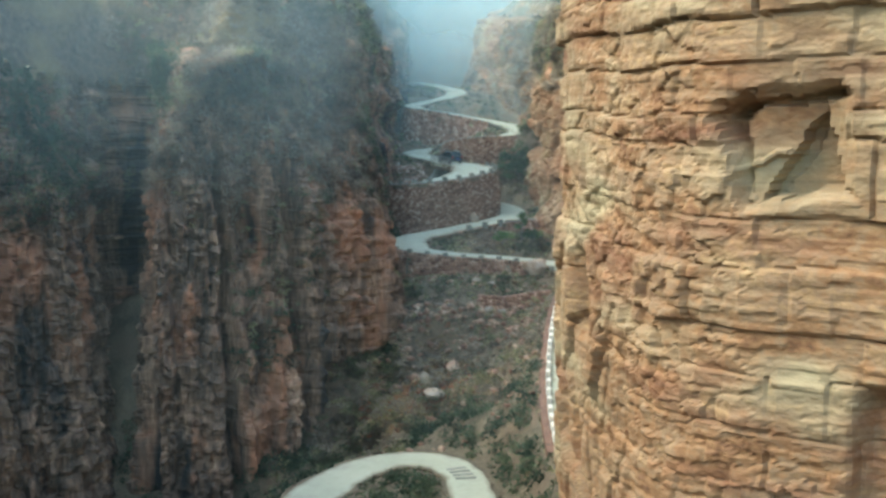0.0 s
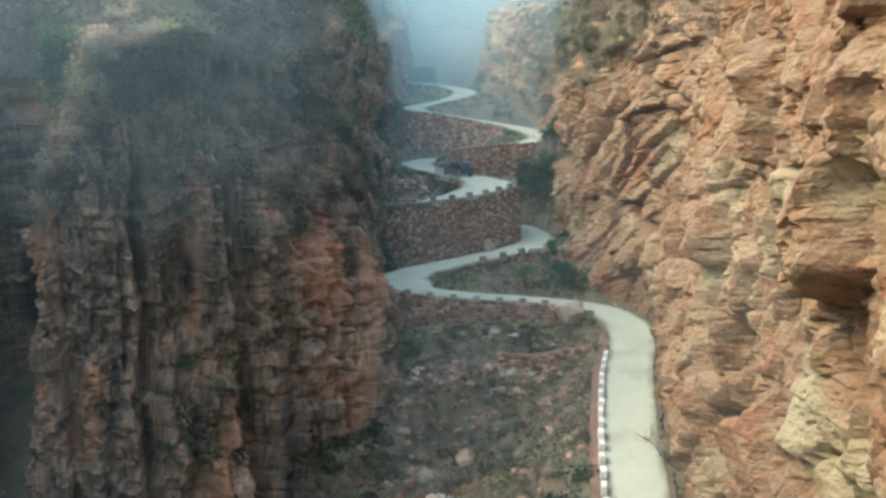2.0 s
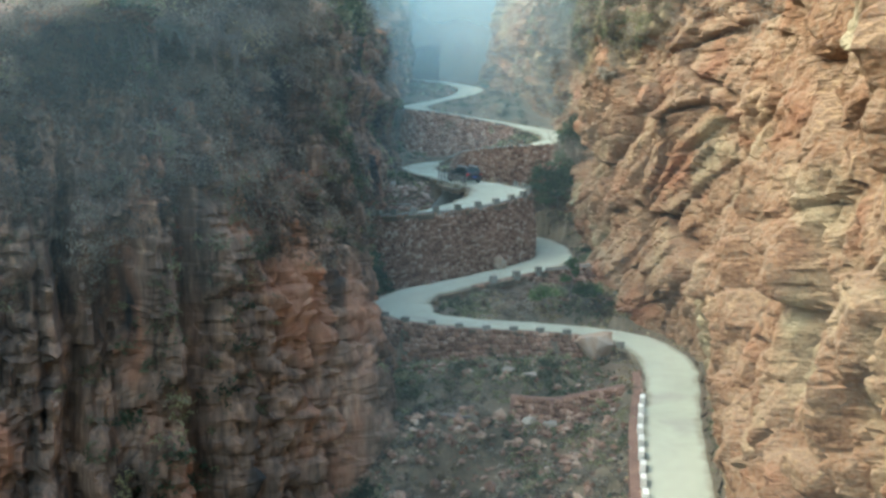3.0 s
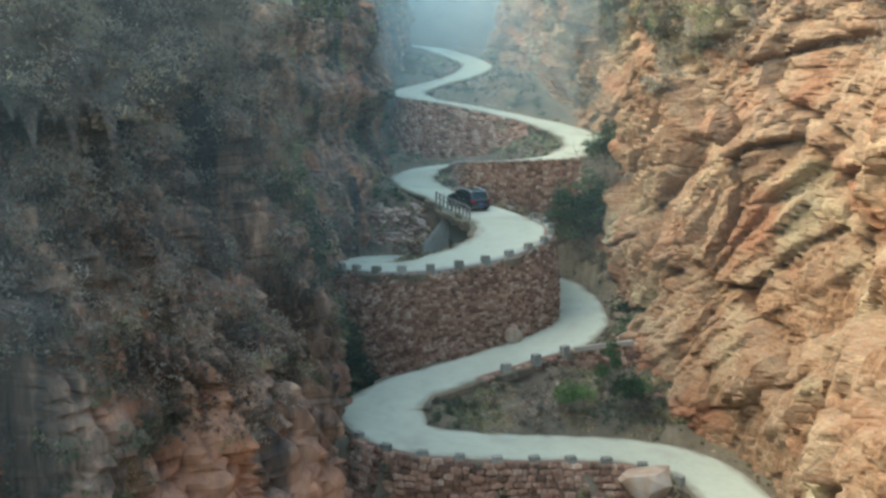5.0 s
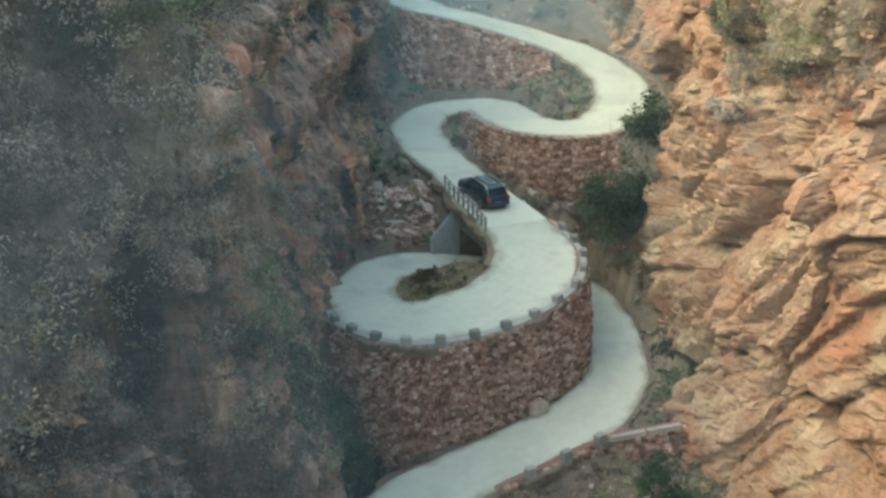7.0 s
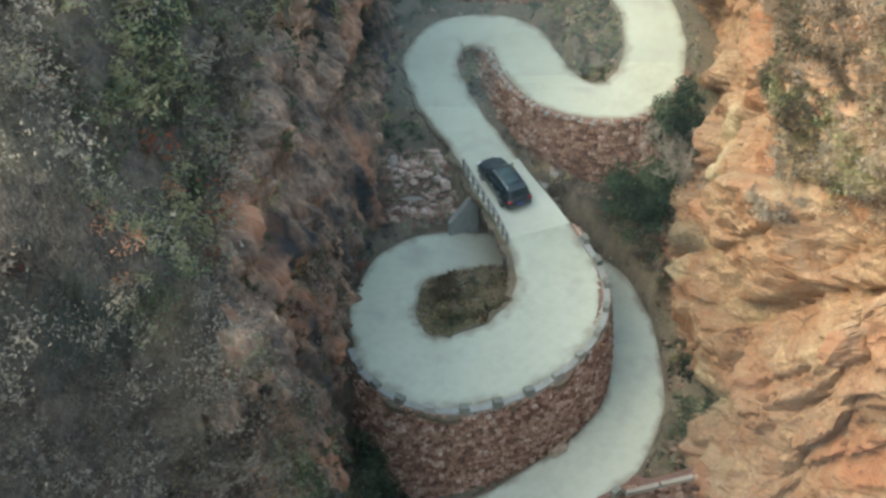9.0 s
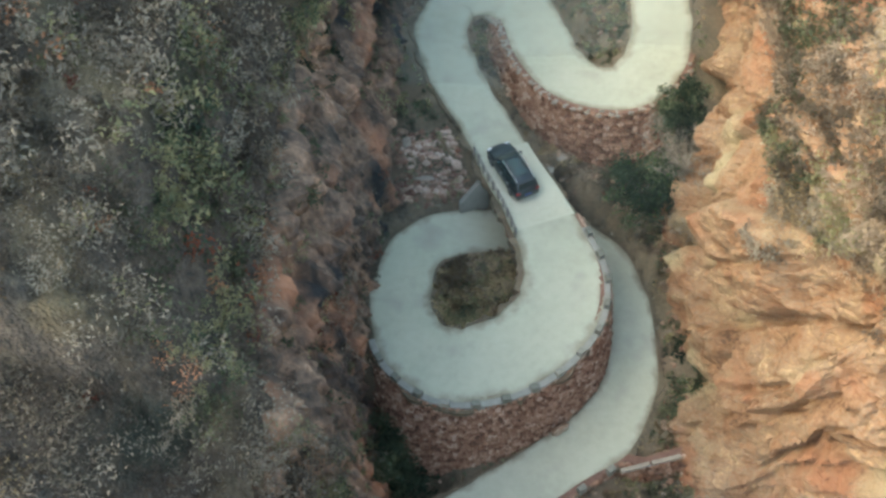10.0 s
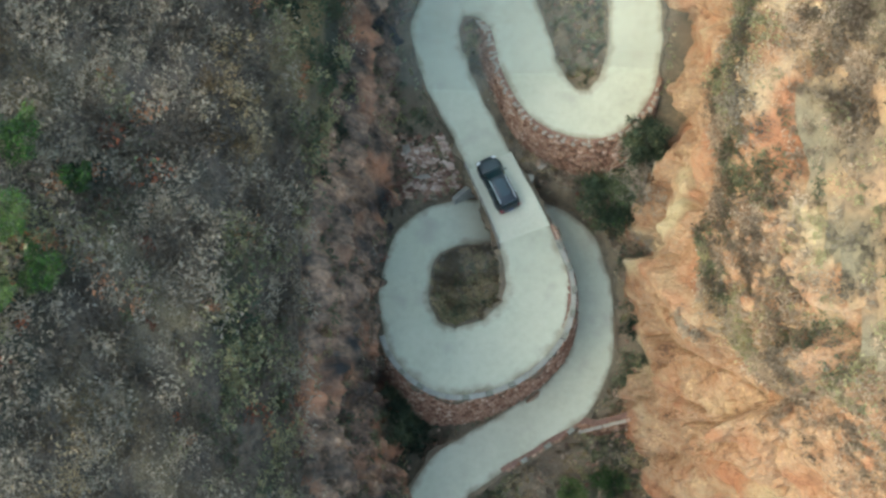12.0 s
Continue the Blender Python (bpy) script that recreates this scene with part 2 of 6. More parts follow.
HILL = surface("hillside_litter", [(0.0352, 0.0334, 0.0282), (0.066, 0.0581, 0.0475), (0.11, 0.0924, 0.0722), (0.154, 0.128, 0.095), (0.22, 0.18, 0.132)], 1.9, (1, 1, 0.7), 5.0, 0.97, 1.0, 6.0,
               stains=((0.20, 0.16, 0.088), 0.14, 0.52, 0.66, (1, 0.5, 0.8)), stains2=((0.06, 0.066, 0.05), 0.2, 0.53, 0.64, (1, 0.5, 0.8)), bumpdist=0.35)
HILL_E = surface("sunny_slope_rock", [(0.0792, 0.0528, 0.0352), (0.15, 0.106, 0.0704), (0.229, 0.154, 0.0924), (0.282, 0.194, 0.114), (0.211, 0.176, 0.123)], 0.3, (1, 1, 1.5), 8.0, 0.97, 0.7, 3.0, stains=((0.14, 0.125, 0.085), 0.15, 0.36, 0.54, (1, 1, 1)), bumpdist=0.25)
ROADM = surface("worn_concrete", [(0.321, 0.331, 0.252), (0.384, 0.393, 0.302), (0.428, 0.438, 0.34)], 0.22, (1, 1, 1), 9.0, 0.85, 0.12, 14.0, stains=((0.321, 0.317, 0.255), 0.35, 0.56, 0.75, (1, 1, 1)))
DECKM = surface("pale_deck_concrete", [(0.373, 0.378, 0.295), (0.428, 0.433, 0.337), (0.473, 0.477, 0.376)], 0.4, (1, 1, 1), 9.0, 0.85, 0.12, 14.0)
KERBM = surface("weathered_kerb_concrete", [(0.149, 0.149, 0.128), (0.212, 0.212, 0.185), (0.265, 0.265, 0.234)], 0.9, (1, 1, 1), 8.0, 0.9, 0.3, 20.0, each=0.25)
WHITEB = surface("chipped_white_paint", [(0.45, 0.44, 0.38), (0.68, 0.67, 0.60), (0.76, 0.75, 0.68)], 1.5, (1, 1, 1), 8.0, 0.8, 0.3, 20.0, each=0.15)
STONE = surface("red_wall_stone", [(0.10, 0.056, 0.037), (0.175, 0.098, 0.063), (0.25, 0.143, 0.094), (0.325, 0.205, 0.142), (0.44, 0.335, 0.26)], 1.3, (1, 1, 1), 5.0, 0.93, 0.5, 9.0, each=0.42, spread=(0.25, 0.75))
STONES = surface("red_wall_stones", [(0.10, 0.056, 0.037), (0.175, 0.098, 0.063), (0.25, 0.143, 0.094), (0.325, 0.205, 0.142), (0.44, 0.335, 0.26)], 1.3, (1, 1, 1), 5.0, 0.93, 0.5, 9.0, island=0.42, spread=(0.25, 0.75))
MORTAR = surface("dark_joint_earth", [(0.103, 0.0673, 0.0505), (0.173, 0.101, 0.0758), (0.241, 0.151, 0.101)], 1.0, (1, 1, 1), 6.0, 0.97, 0.4, 9.0)
BOULDER = surface("fallen_rock", [(0.158, 0.0888, 0.0608), (0.259, 0.163, 0.114), (0.331, 0.244, 0.175), (0.389, 0.34, 0.281)], 0.8, (1, 1, 1), 5.0, 0.93, 0.5, 6.0, island=0.3, each=0.2)
PINKISH = surface("pale_pinkish_rubble", [(0.145, 0.0819, 0.0592), (0.255, 0.164, 0.122), (0.357, 0.257, 0.2), (0.468, 0.367, 0.296)], 0.9, (1, 1, 1), 5.0, 0.93, 0.5, 6.0, island=0.5)
PALE = surface("pale_broken_concrete", [(0.206, 0.185, 0.146), (0.28, 0.249, 0.201), (0.338, 0.296, 0.237)], 1.0, (1, 1, 1), 6.0, 0.9, 0.3, 12.0)
LEAF = {
    "grey": surface("grey_twig_leaf", [(0.0935, 0.0847, 0.0682), (0.16, 0.143, 0.114), (0.237, 0.211, 0.165), (0.33, 0.292, 0.226)], 0.55, fine=1.6, rough=0.9, bump=0, tone=0.7, spread=(0.33, 0.67)),
    "olive": surface("olive_leaf", [(0.0845, 0.101, 0.062), (0.139, 0.155, 0.0896), (0.216, 0.226, 0.13), (0.307, 0.294, 0.164)], 0.55, fine=1.6, rough=0.85, bump=0, tone=0.7, spread=(0.33, 0.67)),
    "sage": surface("sage_grey_leaf", [(0.13, 0.106, 0.0783), (0.2, 0.167, 0.126), (0.283, 0.233, 0.177), (0.387, 0.31, 0.229)], 0.55, fine=1.6, rough=0.9, bump=0, tone=0.7, spread=(0.33, 0.67)),
    "straw": surface("straw_leaf", [(0.14, 0.105, 0.06), (0.235, 0.185, 0.105), (0.345, 0.275, 0.16), (0.45, 0.36, 0.22)], 0.55, fine=1.6, rough=0.9, bump=0, tone=0.7, spread=(0.33, 0.67)),
    "dark": surface("dark_green_leaf", [(0.0292, 0.0505, 0.033), (0.0511, 0.0792, 0.0479), (0.073, 0.108, 0.0675), (0.11, 0.144, 0.0825)], 0.55, fine=1.6, rough=0.8, bump=0, tone=0.5, spread=(0.33, 0.67)),
    "rust": surface("rust_leaf", [(0.135, 0.0544, 0.0374), (0.254, 0.0884, 0.0524), (0.375, 0.136, 0.0749), (0.45, 0.232, 0.135)], 0.55, fine=1.6, rough=0.9, bump=0, tone=0.7, spread=(0.33, 0.67)),
    "green": surface("bright_green_leaf", [(0.0292, 0.0835, 0.0173), (0.0486, 0.136, 0.0259), (0.0778, 0.177, 0.0389), (0.126, 0.209, 0.0605)], 0.6, fine=1.6, rough=0.8, bump=0, tone=0.5, spread=(0.33, 0.67)),
}
for leaf in LEAF.values():  # leaves and twigs let about half of the light through
    n, l = leaf.node_tree.nodes, leaf.node_tree.links
    b = n["Principled BSDF"]
    thin, both = n.new("ShaderNodeBsdfTranslucent"), n.new("ShaderNodeMixShader")
    both.inputs[0].default_value = 0.48
    l.new(b.inputs["Base Color"].links[0].from_socket, thin.inputs[0])
    l.new(b.outputs[0], both.inputs[1]), l.new(thin.outputs[0], both.inputs[2]), l.new(both.outputs[0], n["Material Output"].inputs[0])
GUARDM = surface("mossy_guard_concrete", [(0.131, 0.136, 0.111), (0.211, 0.211, 0.176), (0.312, 0.307, 0.263)], 1.5, (1, 1, 1), 6.0, 0.92, 0.4, 16.0, each=0.3)


def dusty(m):
    """Earth and dust blown in over the edges of a road surface, thickest at the mesh's rim."""
    n, l = m.node_tree.nodes, m.node_tree.links
    b = n["Principled BSDF"]
    old = b.inputs["Base Color"].links[0].from_socket
    at, tc, nz, add, rg, mix = (n.new("ShaderNode" + q) for q in ("Attribute", "TexCoord", "TexNoise", "Math", "MapRange", "Mix"))
    at.attribute_name, add.operation, rg.interpolation_type, mix.data_type = "rim", "MULTIPLY_ADD", "SMOOTHSTEP", "RGBA"
    nz.inputs["Scale"].default_value, nz.inputs["Detail"].default_value, nz.inputs["Roughness"].default_value = 0.7, 8.0, 0.65
    l.new(tc.outputs["Object"], nz.inputs["Vector"]), l.new(nz.outputs["Fac"], add.inputs[0]), l.new(at.outputs["Fac"], add.inputs[2])
    add.inputs[1].default_value = 0.75
    rg.inputs["From Min"].default_value, rg.inputs["From Max"].default_value, rg.inputs["To Max"].default_value = 1.08, 1.46, 0.85
    l.new(add.outputs[0], rg.inputs[0]), l.new(rg.outputs[0], mix.inputs[0]), l.new(old, mix.inputs[6])
    mix.inputs[7].default_value = (0.165, 0.145, 0.10, 1)
    l.new(mix.outputs[2], b.inputs["Base Color"])


dusty(ROADM)
TWIG = surface("pale_dry_twig", [(0.165, 0.143, 0.112), (0.24, 0.21, 0.165), (0.315, 0.285, 0.232)], 3.0, (1, 1, 0.3), 5.0, 0.95, 0, 20.0)
BARK = surface("grey_bark", [(0.10, 0.09, 0.075), (0.20, 0.18, 0.155), (0.32, 0.30, 0.27)], 3.0, (1, 1, 0.3), 5.0, 0.95, 0.4, 20.0)

# ---------------------------------------------------------------- the road's line: x, y, height, width
LOW_HAIRPIN = [(-14, 52, 3.2, 4), (-11.5, 60, 3.6, 4), (-9.3, 68.2, 4.0, 4.0), (-6.9, 72.7, 4.3, 3.7), (-3.4, 74.8, 4.6, 3.3), (-0.2, 73.6, 4.8, 3.3), (1.5, 69.9, 5.0, 3.0), (2.2, 64, 5.2, 3.2)]
LANE_UP = [(4.0, 56, 5.8, 3.6), (7.5, 53.5, 6.6, 3.6), (9.6, 58, 7.3, 3.5), (9.6, 66, 8.1, 3.5), (10.0, 75.5, 9.0, 3.5), (10.8, 83.5, 10.3, 3.5), (12.0, 92, 11.3, 3.5), (13.2, 99, 12.0, 3.6), (14.6, 105.5, 12.6, 3.6)]
TERRACE = [(15.2, 110.5, 13.3, 3.9), (13.6, 114.4, 14.0, 4.0), (10, 115.6, 14.5, 4), (5.8, 115.0, 15.0, 4), (1.3, 114.2, 15.4, 4.2), (-2.6, 114.4, 15.9, 4.4), (-4.3, 117.0, 16.4, 4.8), (-3.2, 119.7, 16.8, 4.4)]
LOWER_BEND = [(-0.2, 121.9, 17.2, 4.2), (3.4, 124.0, 17.7, 4.2), (6.8, 126.4, 18.1, 4.2), (8.9, 130.2, 18.4, 3.7), (9.0, 135.4, 18.8, 3.5), (7.3, 139.6, 19.2, 4.0), (3.6, 141.2, 19.8, 4.0), (-0.1, 141.2, 20.3, 4.0)]
LOOP = [(-3.3, 140.7, 20.8, 4.0), (-5.6, 139.1, 21.2, 4.0), (-6.6, 136.0, 21.7, 4.1), (-6.5, 132.7, 22.1, 4.3), (-5.4, 130.3, 22.4, 4.9), (-2.7, 128.8, 22.8, 5.6), (0.8, 129.5, 23.3, 5.6), (3.4, 131.7, 23.9, 5.6)]
BRIDGE = [(4.2, 134.2, 24.3, 5.3), (3.6, 137.2, 24.5, 4.6), (2.45, 140.4, 24.6, 4.2), (1.0, 143.5, 24.7, 3.95), (-0.5, 146.8, 25.0, 3.8), (-2.05, 149.8, 25.2, 3.85), (-3.55, 153.5, 25.5, 4.0), (-4.15, 156.8, 25.8, 4.1)]
MIDDLE_BEND = [(-2.6, 159.4, 26.2, 4.4), (0.2, 159.2, 26.7, 4.7), (2.3, 157.2, 27.1, 4.6), (3.05, 154.3, 27.4, 4.6), (4.0, 150.9, 27.8, 4.6), (6.0, 148.2, 28.2, 4.3), (8.8, 147.6, 28.5, 4.3), (11.1, 149.8, 28.8, 4.4)]
UPPER_BEND = [(12.0, 154.0, 29.1, 4.4), (11.6, 158.5, 29.6, 4.2), (9.3, 162.8, 30.3, 4.2), (5.4, 165.9, 31.1, 4.2), (0.6, 168.4, 32.0, 4.2), (-3.8, 170.4, 32.7, 4.2), (-5.6, 173.6, 33.2, 4.4), (-3.4, 177.6, 33.9, 4.0)]
HIGH_ROAD = [(0.6, 182.2, 34.9, 4.0), (2.6, 187.8, 36.0, 3.8), (1.2, 194.5, 36.9, 3.8), (-1.4, 203, 37.8, 3.8), (-3.6, 211, 38.5, 3.8), (-8.5, 216, 39.2, 3.8), (-16, 218, 40, 3.8)]
LINE = LOW_HAIRPIN + LANE_UP + TERRACE + LOWER_BEND + LOOP + BRIDGE + MIDDLE_BEND + UPPER_BEND + HIGH_ROAD
road, road_s = spline(LINE, 0.4)
right = sideways(road)


def at_road(x, y, z):
    """The number of the road's step nearest to a place."""
    return int(np.argmin((road[:, 0] - x) ** 2 + (road[:, 1] - y) ** 2 + 4 * (road[:, 2] - z) ** 2))


def edge(a, b, side, out=0.0, step=1):
    """The road's edge between two steps: side 1 right, -1 left, out metres beyond it."""
    i = np.arange(a, b + 1, step)
    return np.c_[road[i, :2] + side * right[i] * (road[i, 3:4] / 2 + out), road[i, 2]]


I_DECK0, I_DECK1 = at_road(3.1, 138.6, 24.55), at_road(0.2, 145.0, 24.8)
I_UNDER0, I_UNDER1 = at_road(7.3, 139.6, 19.2), at_road(-2.0, 141.0, 20.6)

# ---------------------------------------------------------------- the cliffs' lines in plan
# south of y = 70 the west cliff is unseen, set close to shade the low bend
WEST_LOWER = [(-40, -70), (-38, -20), (-36, 40), (-36, 62), (-38, 75), (-37.5, 82), (-35, 84.6), (-32.6, 86), (-31.8, 92), (-30.2, 98.5), (-29.0, 98.5), (-27.4, 92), (-26.2, 84.6), (-24, 83.4), (-20, 85.2), (-16, 87.4), (-12.8, 89.6), (-10.2, 94.0), (-8.2, 97.6), (-7.6, 103), (-7.8, 108), (-8.3, 110.5), (-7.0, 113)]
WEST_UPPER = [(-6.8, 118), (-8.2, 121), (-9.0, 126), (-9.4, 131), (-9.2, 137), (-8.4, 141.5), (-7.8, 146), (-7.8, 151), (-7.6, 157), (-8.0, 162), (-7.6, 168), (-8.6, 174), (-7.4, 180), (-6.6, 187), (-6.2, 196), (-6.8, 208), (-9, 225), (-13, 250), (-12, 280), (-4, 305), (8, 320), (30, 345), (60, 380)]
WEST = WEST_LOWER + WEST_UPPER
EAST_LOWER = [(60, -70), (40, -50), (26, -30), (22, -8), (17, 8), (13, 15.8), (10.2, 20.0), (8.4, 21.7), (6.8, 22.7), (5.7, 24.6), (4.8, 28.2), (4.2, 32), (4.7, 34.5), (7, 38), (10.5, 45), (12.4, 54), (12.2, 63), (12.3, 69), (12.9, 77), (13.6, 85), (15.0, 93), (16.4, 100), (17.4, 106)]
EAST_UPPER = [(17.9, 111), (16.9, 115.5), (14.2, 119), (12.6, 121.5), (11.8, 126), (11.7, 130), (11.6, 135.5), (12.6, 141), (13.9, 147), (14.8, 153), (13.9, 159), (12.3, 165.5), (10.0, 173), (8.0, 181), (6.8, 190), (6.2, 199), (6.8, 212), (10, 230), (14, 252), (18, 280), (30, 305), (48, 330), (80, 360)]
EAST = EAST_LOWER + EAST_UPPER


def west_top(y):
    """The height of the lip of the west cliff; raised south of y = 80, out of view, to block light."""
    return np.interp(y, [20, 60, 80, 84, 96, 106, 112, 118, 128, 150, 180, 230, 320], [46, 46, 38, 35, 34, 34, 36, 39.5, 40.5, 40, 44, 56, 80])


def east_top(y):
    return np.interp(y, [-20, 40, 100, 150, 200, 260, 330], [48, 48, 46, 46, 50, 62, 85])


def east_batter(y):
    """How far the east cliff leans back for each metre of height."""
    return np.interp(y, [40, 60, 100, 118, 127, 136, 144, 170], [-0.03, 0.10, 0.17, 0.24, 0.24, 0.19, 0.15, 0.15])


def east_foot(y):
    return np.interp(y, [14, 40, 60, 100, 130, 170, 230], [26, 26, 16, 14, 18, 29, 40])


# ---------------------------------------------------------------- ground height
def near_line(x, y, P):
    """For places in plan: the distance to the points of a line, and the nearest one's number."""
    d = np.empty(x.shape)
    k = np.empty(x.shape, int)
    for i in range(0, len(x), 4000):
        q = (x[i:i + 4000, None] - P[None, :, 0]) ** 2 + (y[i:i + 4000, None] - P[None, :, 1]) ** 2
        k[i:i + 4000] = q.argmin(1)
        d[i:i + 4000] = np.sqrt(q.min(1))
    return d, k


not_deck = np.r_[0:I_DECK0 - 2, I_DECK1 + 3:len(road)]
_under = [(x, y, z) for x, y, z in road[I_UNDER0 - 4:I_UNDER1 + 4, :3]]
# places of the open ground
GULLY = [(-1.7, 91.8, 6.0), (0.8, 97, 6.6), (4.5, 99, 8.4), (-7, 97, 7.4), (-5, 92, 4.6), (4, 92, 6.6), (-2, 85, 4.0), (4, 84, 5.6), (-8, 84, 0.6), (-20, 82, -6), (-30, 80, -8), (-12, 77, -3), (-15, 70, -3), (-25, 70, -8), (-6, 79.5, 2.0), (-12, 88, 0.5), (-40, 78, -8), (7, 92, 8.4), (7.6, 98, 9.9)]
RUBBLE_SLOPE = [(-1.6, 101.7, 11.6), (0.6, 103, 11.9), (6.4, 102.6, 11.0), (9.5, 104.6, 11.8), (3.5, 107.3, 13.2), (-1.1, 110.6, 13.2), (5, 110.8, 13.2), (9.5, 110.5, 13.2), (-5, 108, 12.4), (-5.5, 103, 10.5), (12, 107, 12.6)]
SUNKEN_VERGE = [(2, 117.4, 15.5), (6.5, 119.2, 15.6), (9.6, 120.2, 15.8), (11.4, 122.2, 16.8), (5.2, 120.2, 16.0), (11.8, 118.2, 15.2), (8.5, 122.6, 16.7)]
WALL_FOOT = [(-6.8, 123.2, 14.8), (-7.6, 126.0, 14.8), (-5.2, 123.6, 15.2), (-7.2, 120.5, 15.6)]
UNDERPASS = [(-7.4, 143.4, 21.6), (-5, 143.8, 21.8), (-3.4, 143.6, 21.6), (-6.5, 146, 24.0), (-4.5, 146, 24.0), (-6.4, 150, 25.2), (8.6, 142.6, 21.6), (10.8, 140.2, 21.2), (11, 143.6, 24.4), (6.6, 143.8, 24.0), (4.6, 146, 24.6), (8.5, 144.4, 24.8), (12, 138, 21.5)]
ISLAND = [(-1.4, 134.6, 22.4), (-0.4, 136.6, 22.2), (0.8, 134.2, 23.1), (-2.6, 136.0, 21.8)]
UPPER_GROUND = [(2.6, 149.4, 25.2), (13, 146, 27.4), (2.0, 164, 27.5), (-5, 164.5, 27.2), (8.0, 158.0, 29.2), (7.0, 154.4, 28.9), (6.2, 160.5, 28.6), (2, 174.5, 33.4), (6, 172, 33.4), (5.5, 179, 34.8), (-4.4, 184, 35.0)]
FAR_GROUND = [(0, 40, 1.5), (-25, 40, -8), (0, 10, -6), (-30, 0, -8), (0, -30, -14), (0, -70, -24), (-50, 60, -8), (5, 20, -3), (20, 100, 12), (22, 130, 18), (0, 270, 52), (0, 300, 64), (0, 340, 96), (-20, 380, 130), (40, 400, 150), (0, 440, 175), (0, 600, 190)]
FREE = np.array(GULLY + RUBBLE_SLOPE + SUNKEN_VERGE + WALL_FOOT + UNDERPASS + ISLAND + UPPER_GROUND + FAR_GROUND)
SAMPLES = np.vstack([road[not_deck][::2, :3] - (0, 0, 0.12), FREE])


# retaining walls: the top line and the foot line, both from the west end to the east end
_a, _b = at_road(-6.0, 131.3, 22.2), at_road(3.0, 138.8, 24.55)
W_LOOP_TOP = edge(_a, _b, 1, 0.25)
W_LOOP_FOOT = spline([(-8.4, 127.6, 14.6), (-6.0, 124.9, 15.0), (-2.6, 124.3, 16.6), (1.0, 125.3, 17.4), (4.4, 127.3, 17.8), (6.9, 130.2, 18.3), (7.35, 133.6, 18.6), (6.7, 137.2, 18.9), (6.0, 139.6, 19.1)], 0.4)[0]
_a, _b = at_road(1.2, 158.4, 26.9), at_road(11.5, 151.0, 28.8)
W_BEND_TOP = edge(_a, _b, 1, 0.3)
W_BEND_FOOT = spline([(-0.6, 156.4, 25.6), (-0.5, 153.6, 25.4), (1.2, 149.6, 25.0), (3.2, 146.2, 24.5), (6.2, 144.5, 24.5), (9.2, 143.9, 25.0), (12.2, 145.0, 26.6), (13.6, 147.6, 27.8)], 0.4)[0]
_a, _b = at_road(8.6, 163.5, 30.4), at_road(-5.3, 172.4, 33.1)
W_UP_TOP = edge(_a, _b, -1, 0.3)[::-1]
W_UP_FOOT = spline([(-7.0, 168.5, 28.4), (-5.0, 164.6, 27.0), (-2.0, 162.7, 26.8), (1.6, 162.1, 27.0), (4.6, 160.6, 27.8), (6.8, 159.2, 29.0)], 0.4)[0]
_a, _b = at_road(12.5, 115.0, 14.2), at_road(-4.2, 115.4, 16.1)
W_TERRACE_TOP = edge(_a, _b, -1, 0.3)[::-1]
W_TERRACE_FOOT = spline([(-6.2, 112.6, 12.6), (-3.8, 111.2, 12.8), (0.6, 110.9, 13.0), (5.6, 111.5, 13.1), (9.6, 112.0, 13.0), (11.6, 111.6, 12.9)], 0.4)[0]
_a, _b = at_road(0.2, 122.2, 17.25), at_road(7.6, 127.4, 18.2)
W_SIDE_TOP = np.vstack([edge(_a, at_road(6.4, 126.0, 18.05), 1, 0.2), [(9.3, 123.9, 18.2), (11.9, 124.6, 18.4)]])
W_SIDE_FOOT = spline([(1.2, 120.4, 16.5), (4.0, 122.0, 16.7), (7.0, 123.7, 17.0), (9.4, 123.4, 17.0), (12.0, 124.1, 17.3)], 0.4)[0]
W_LOW_TOP = spline([(3.6, 104.0, 12.4), (6.4, 103.6, 12.3), (9.2, 104.6, 12.5), (11.6, 106.0, 12.6)], 0.4)[0]
W_LOW_FOOT = spline([(3.4, 102.6, 10.8), (6.4, 102.1, 10.6), (9.2, 103.0, 10.9), (10.9, 103.6, 11.2)], 0.4)[0]
_a, _b = at_road(2.2, 185.6, 35.6), at_road(-1.6, 204.5, 37.9)
W_FAR_TOP = spline([(-7.0, 199, 37.2), (-3.6, 192, 36.2), (-0.4, 187, 35.6), (0.4, 184.6, 35.2)], 0.4)[0]
W_FAR_FOOT = spline([(-7.2, 195, 34.6), (-4.4, 188, 34.6), (-1.6, 184, 34.4), (-0.6, 182.4, 34.6)], 0.4)[0]
_a, _b = at_road(8.6, 66, 8.0), at_road(12.6, 96, 11.7)
W_LANE_TOP = edge(_a, at_road(15.0, 108.5, 12.9), -1, 0.2)
W_LANE_FOOT = np.c_[W_LANE_TOP[:, :2] - right[_a:_a + len(W_LANE_TOP)] * 0.7, W_LANE_TOP[:, 2] - np.interp(W_LANE_TOP[:, 1], [60, 90, 100, 109], [1.6, 2.2, 1.6, 0.5])]


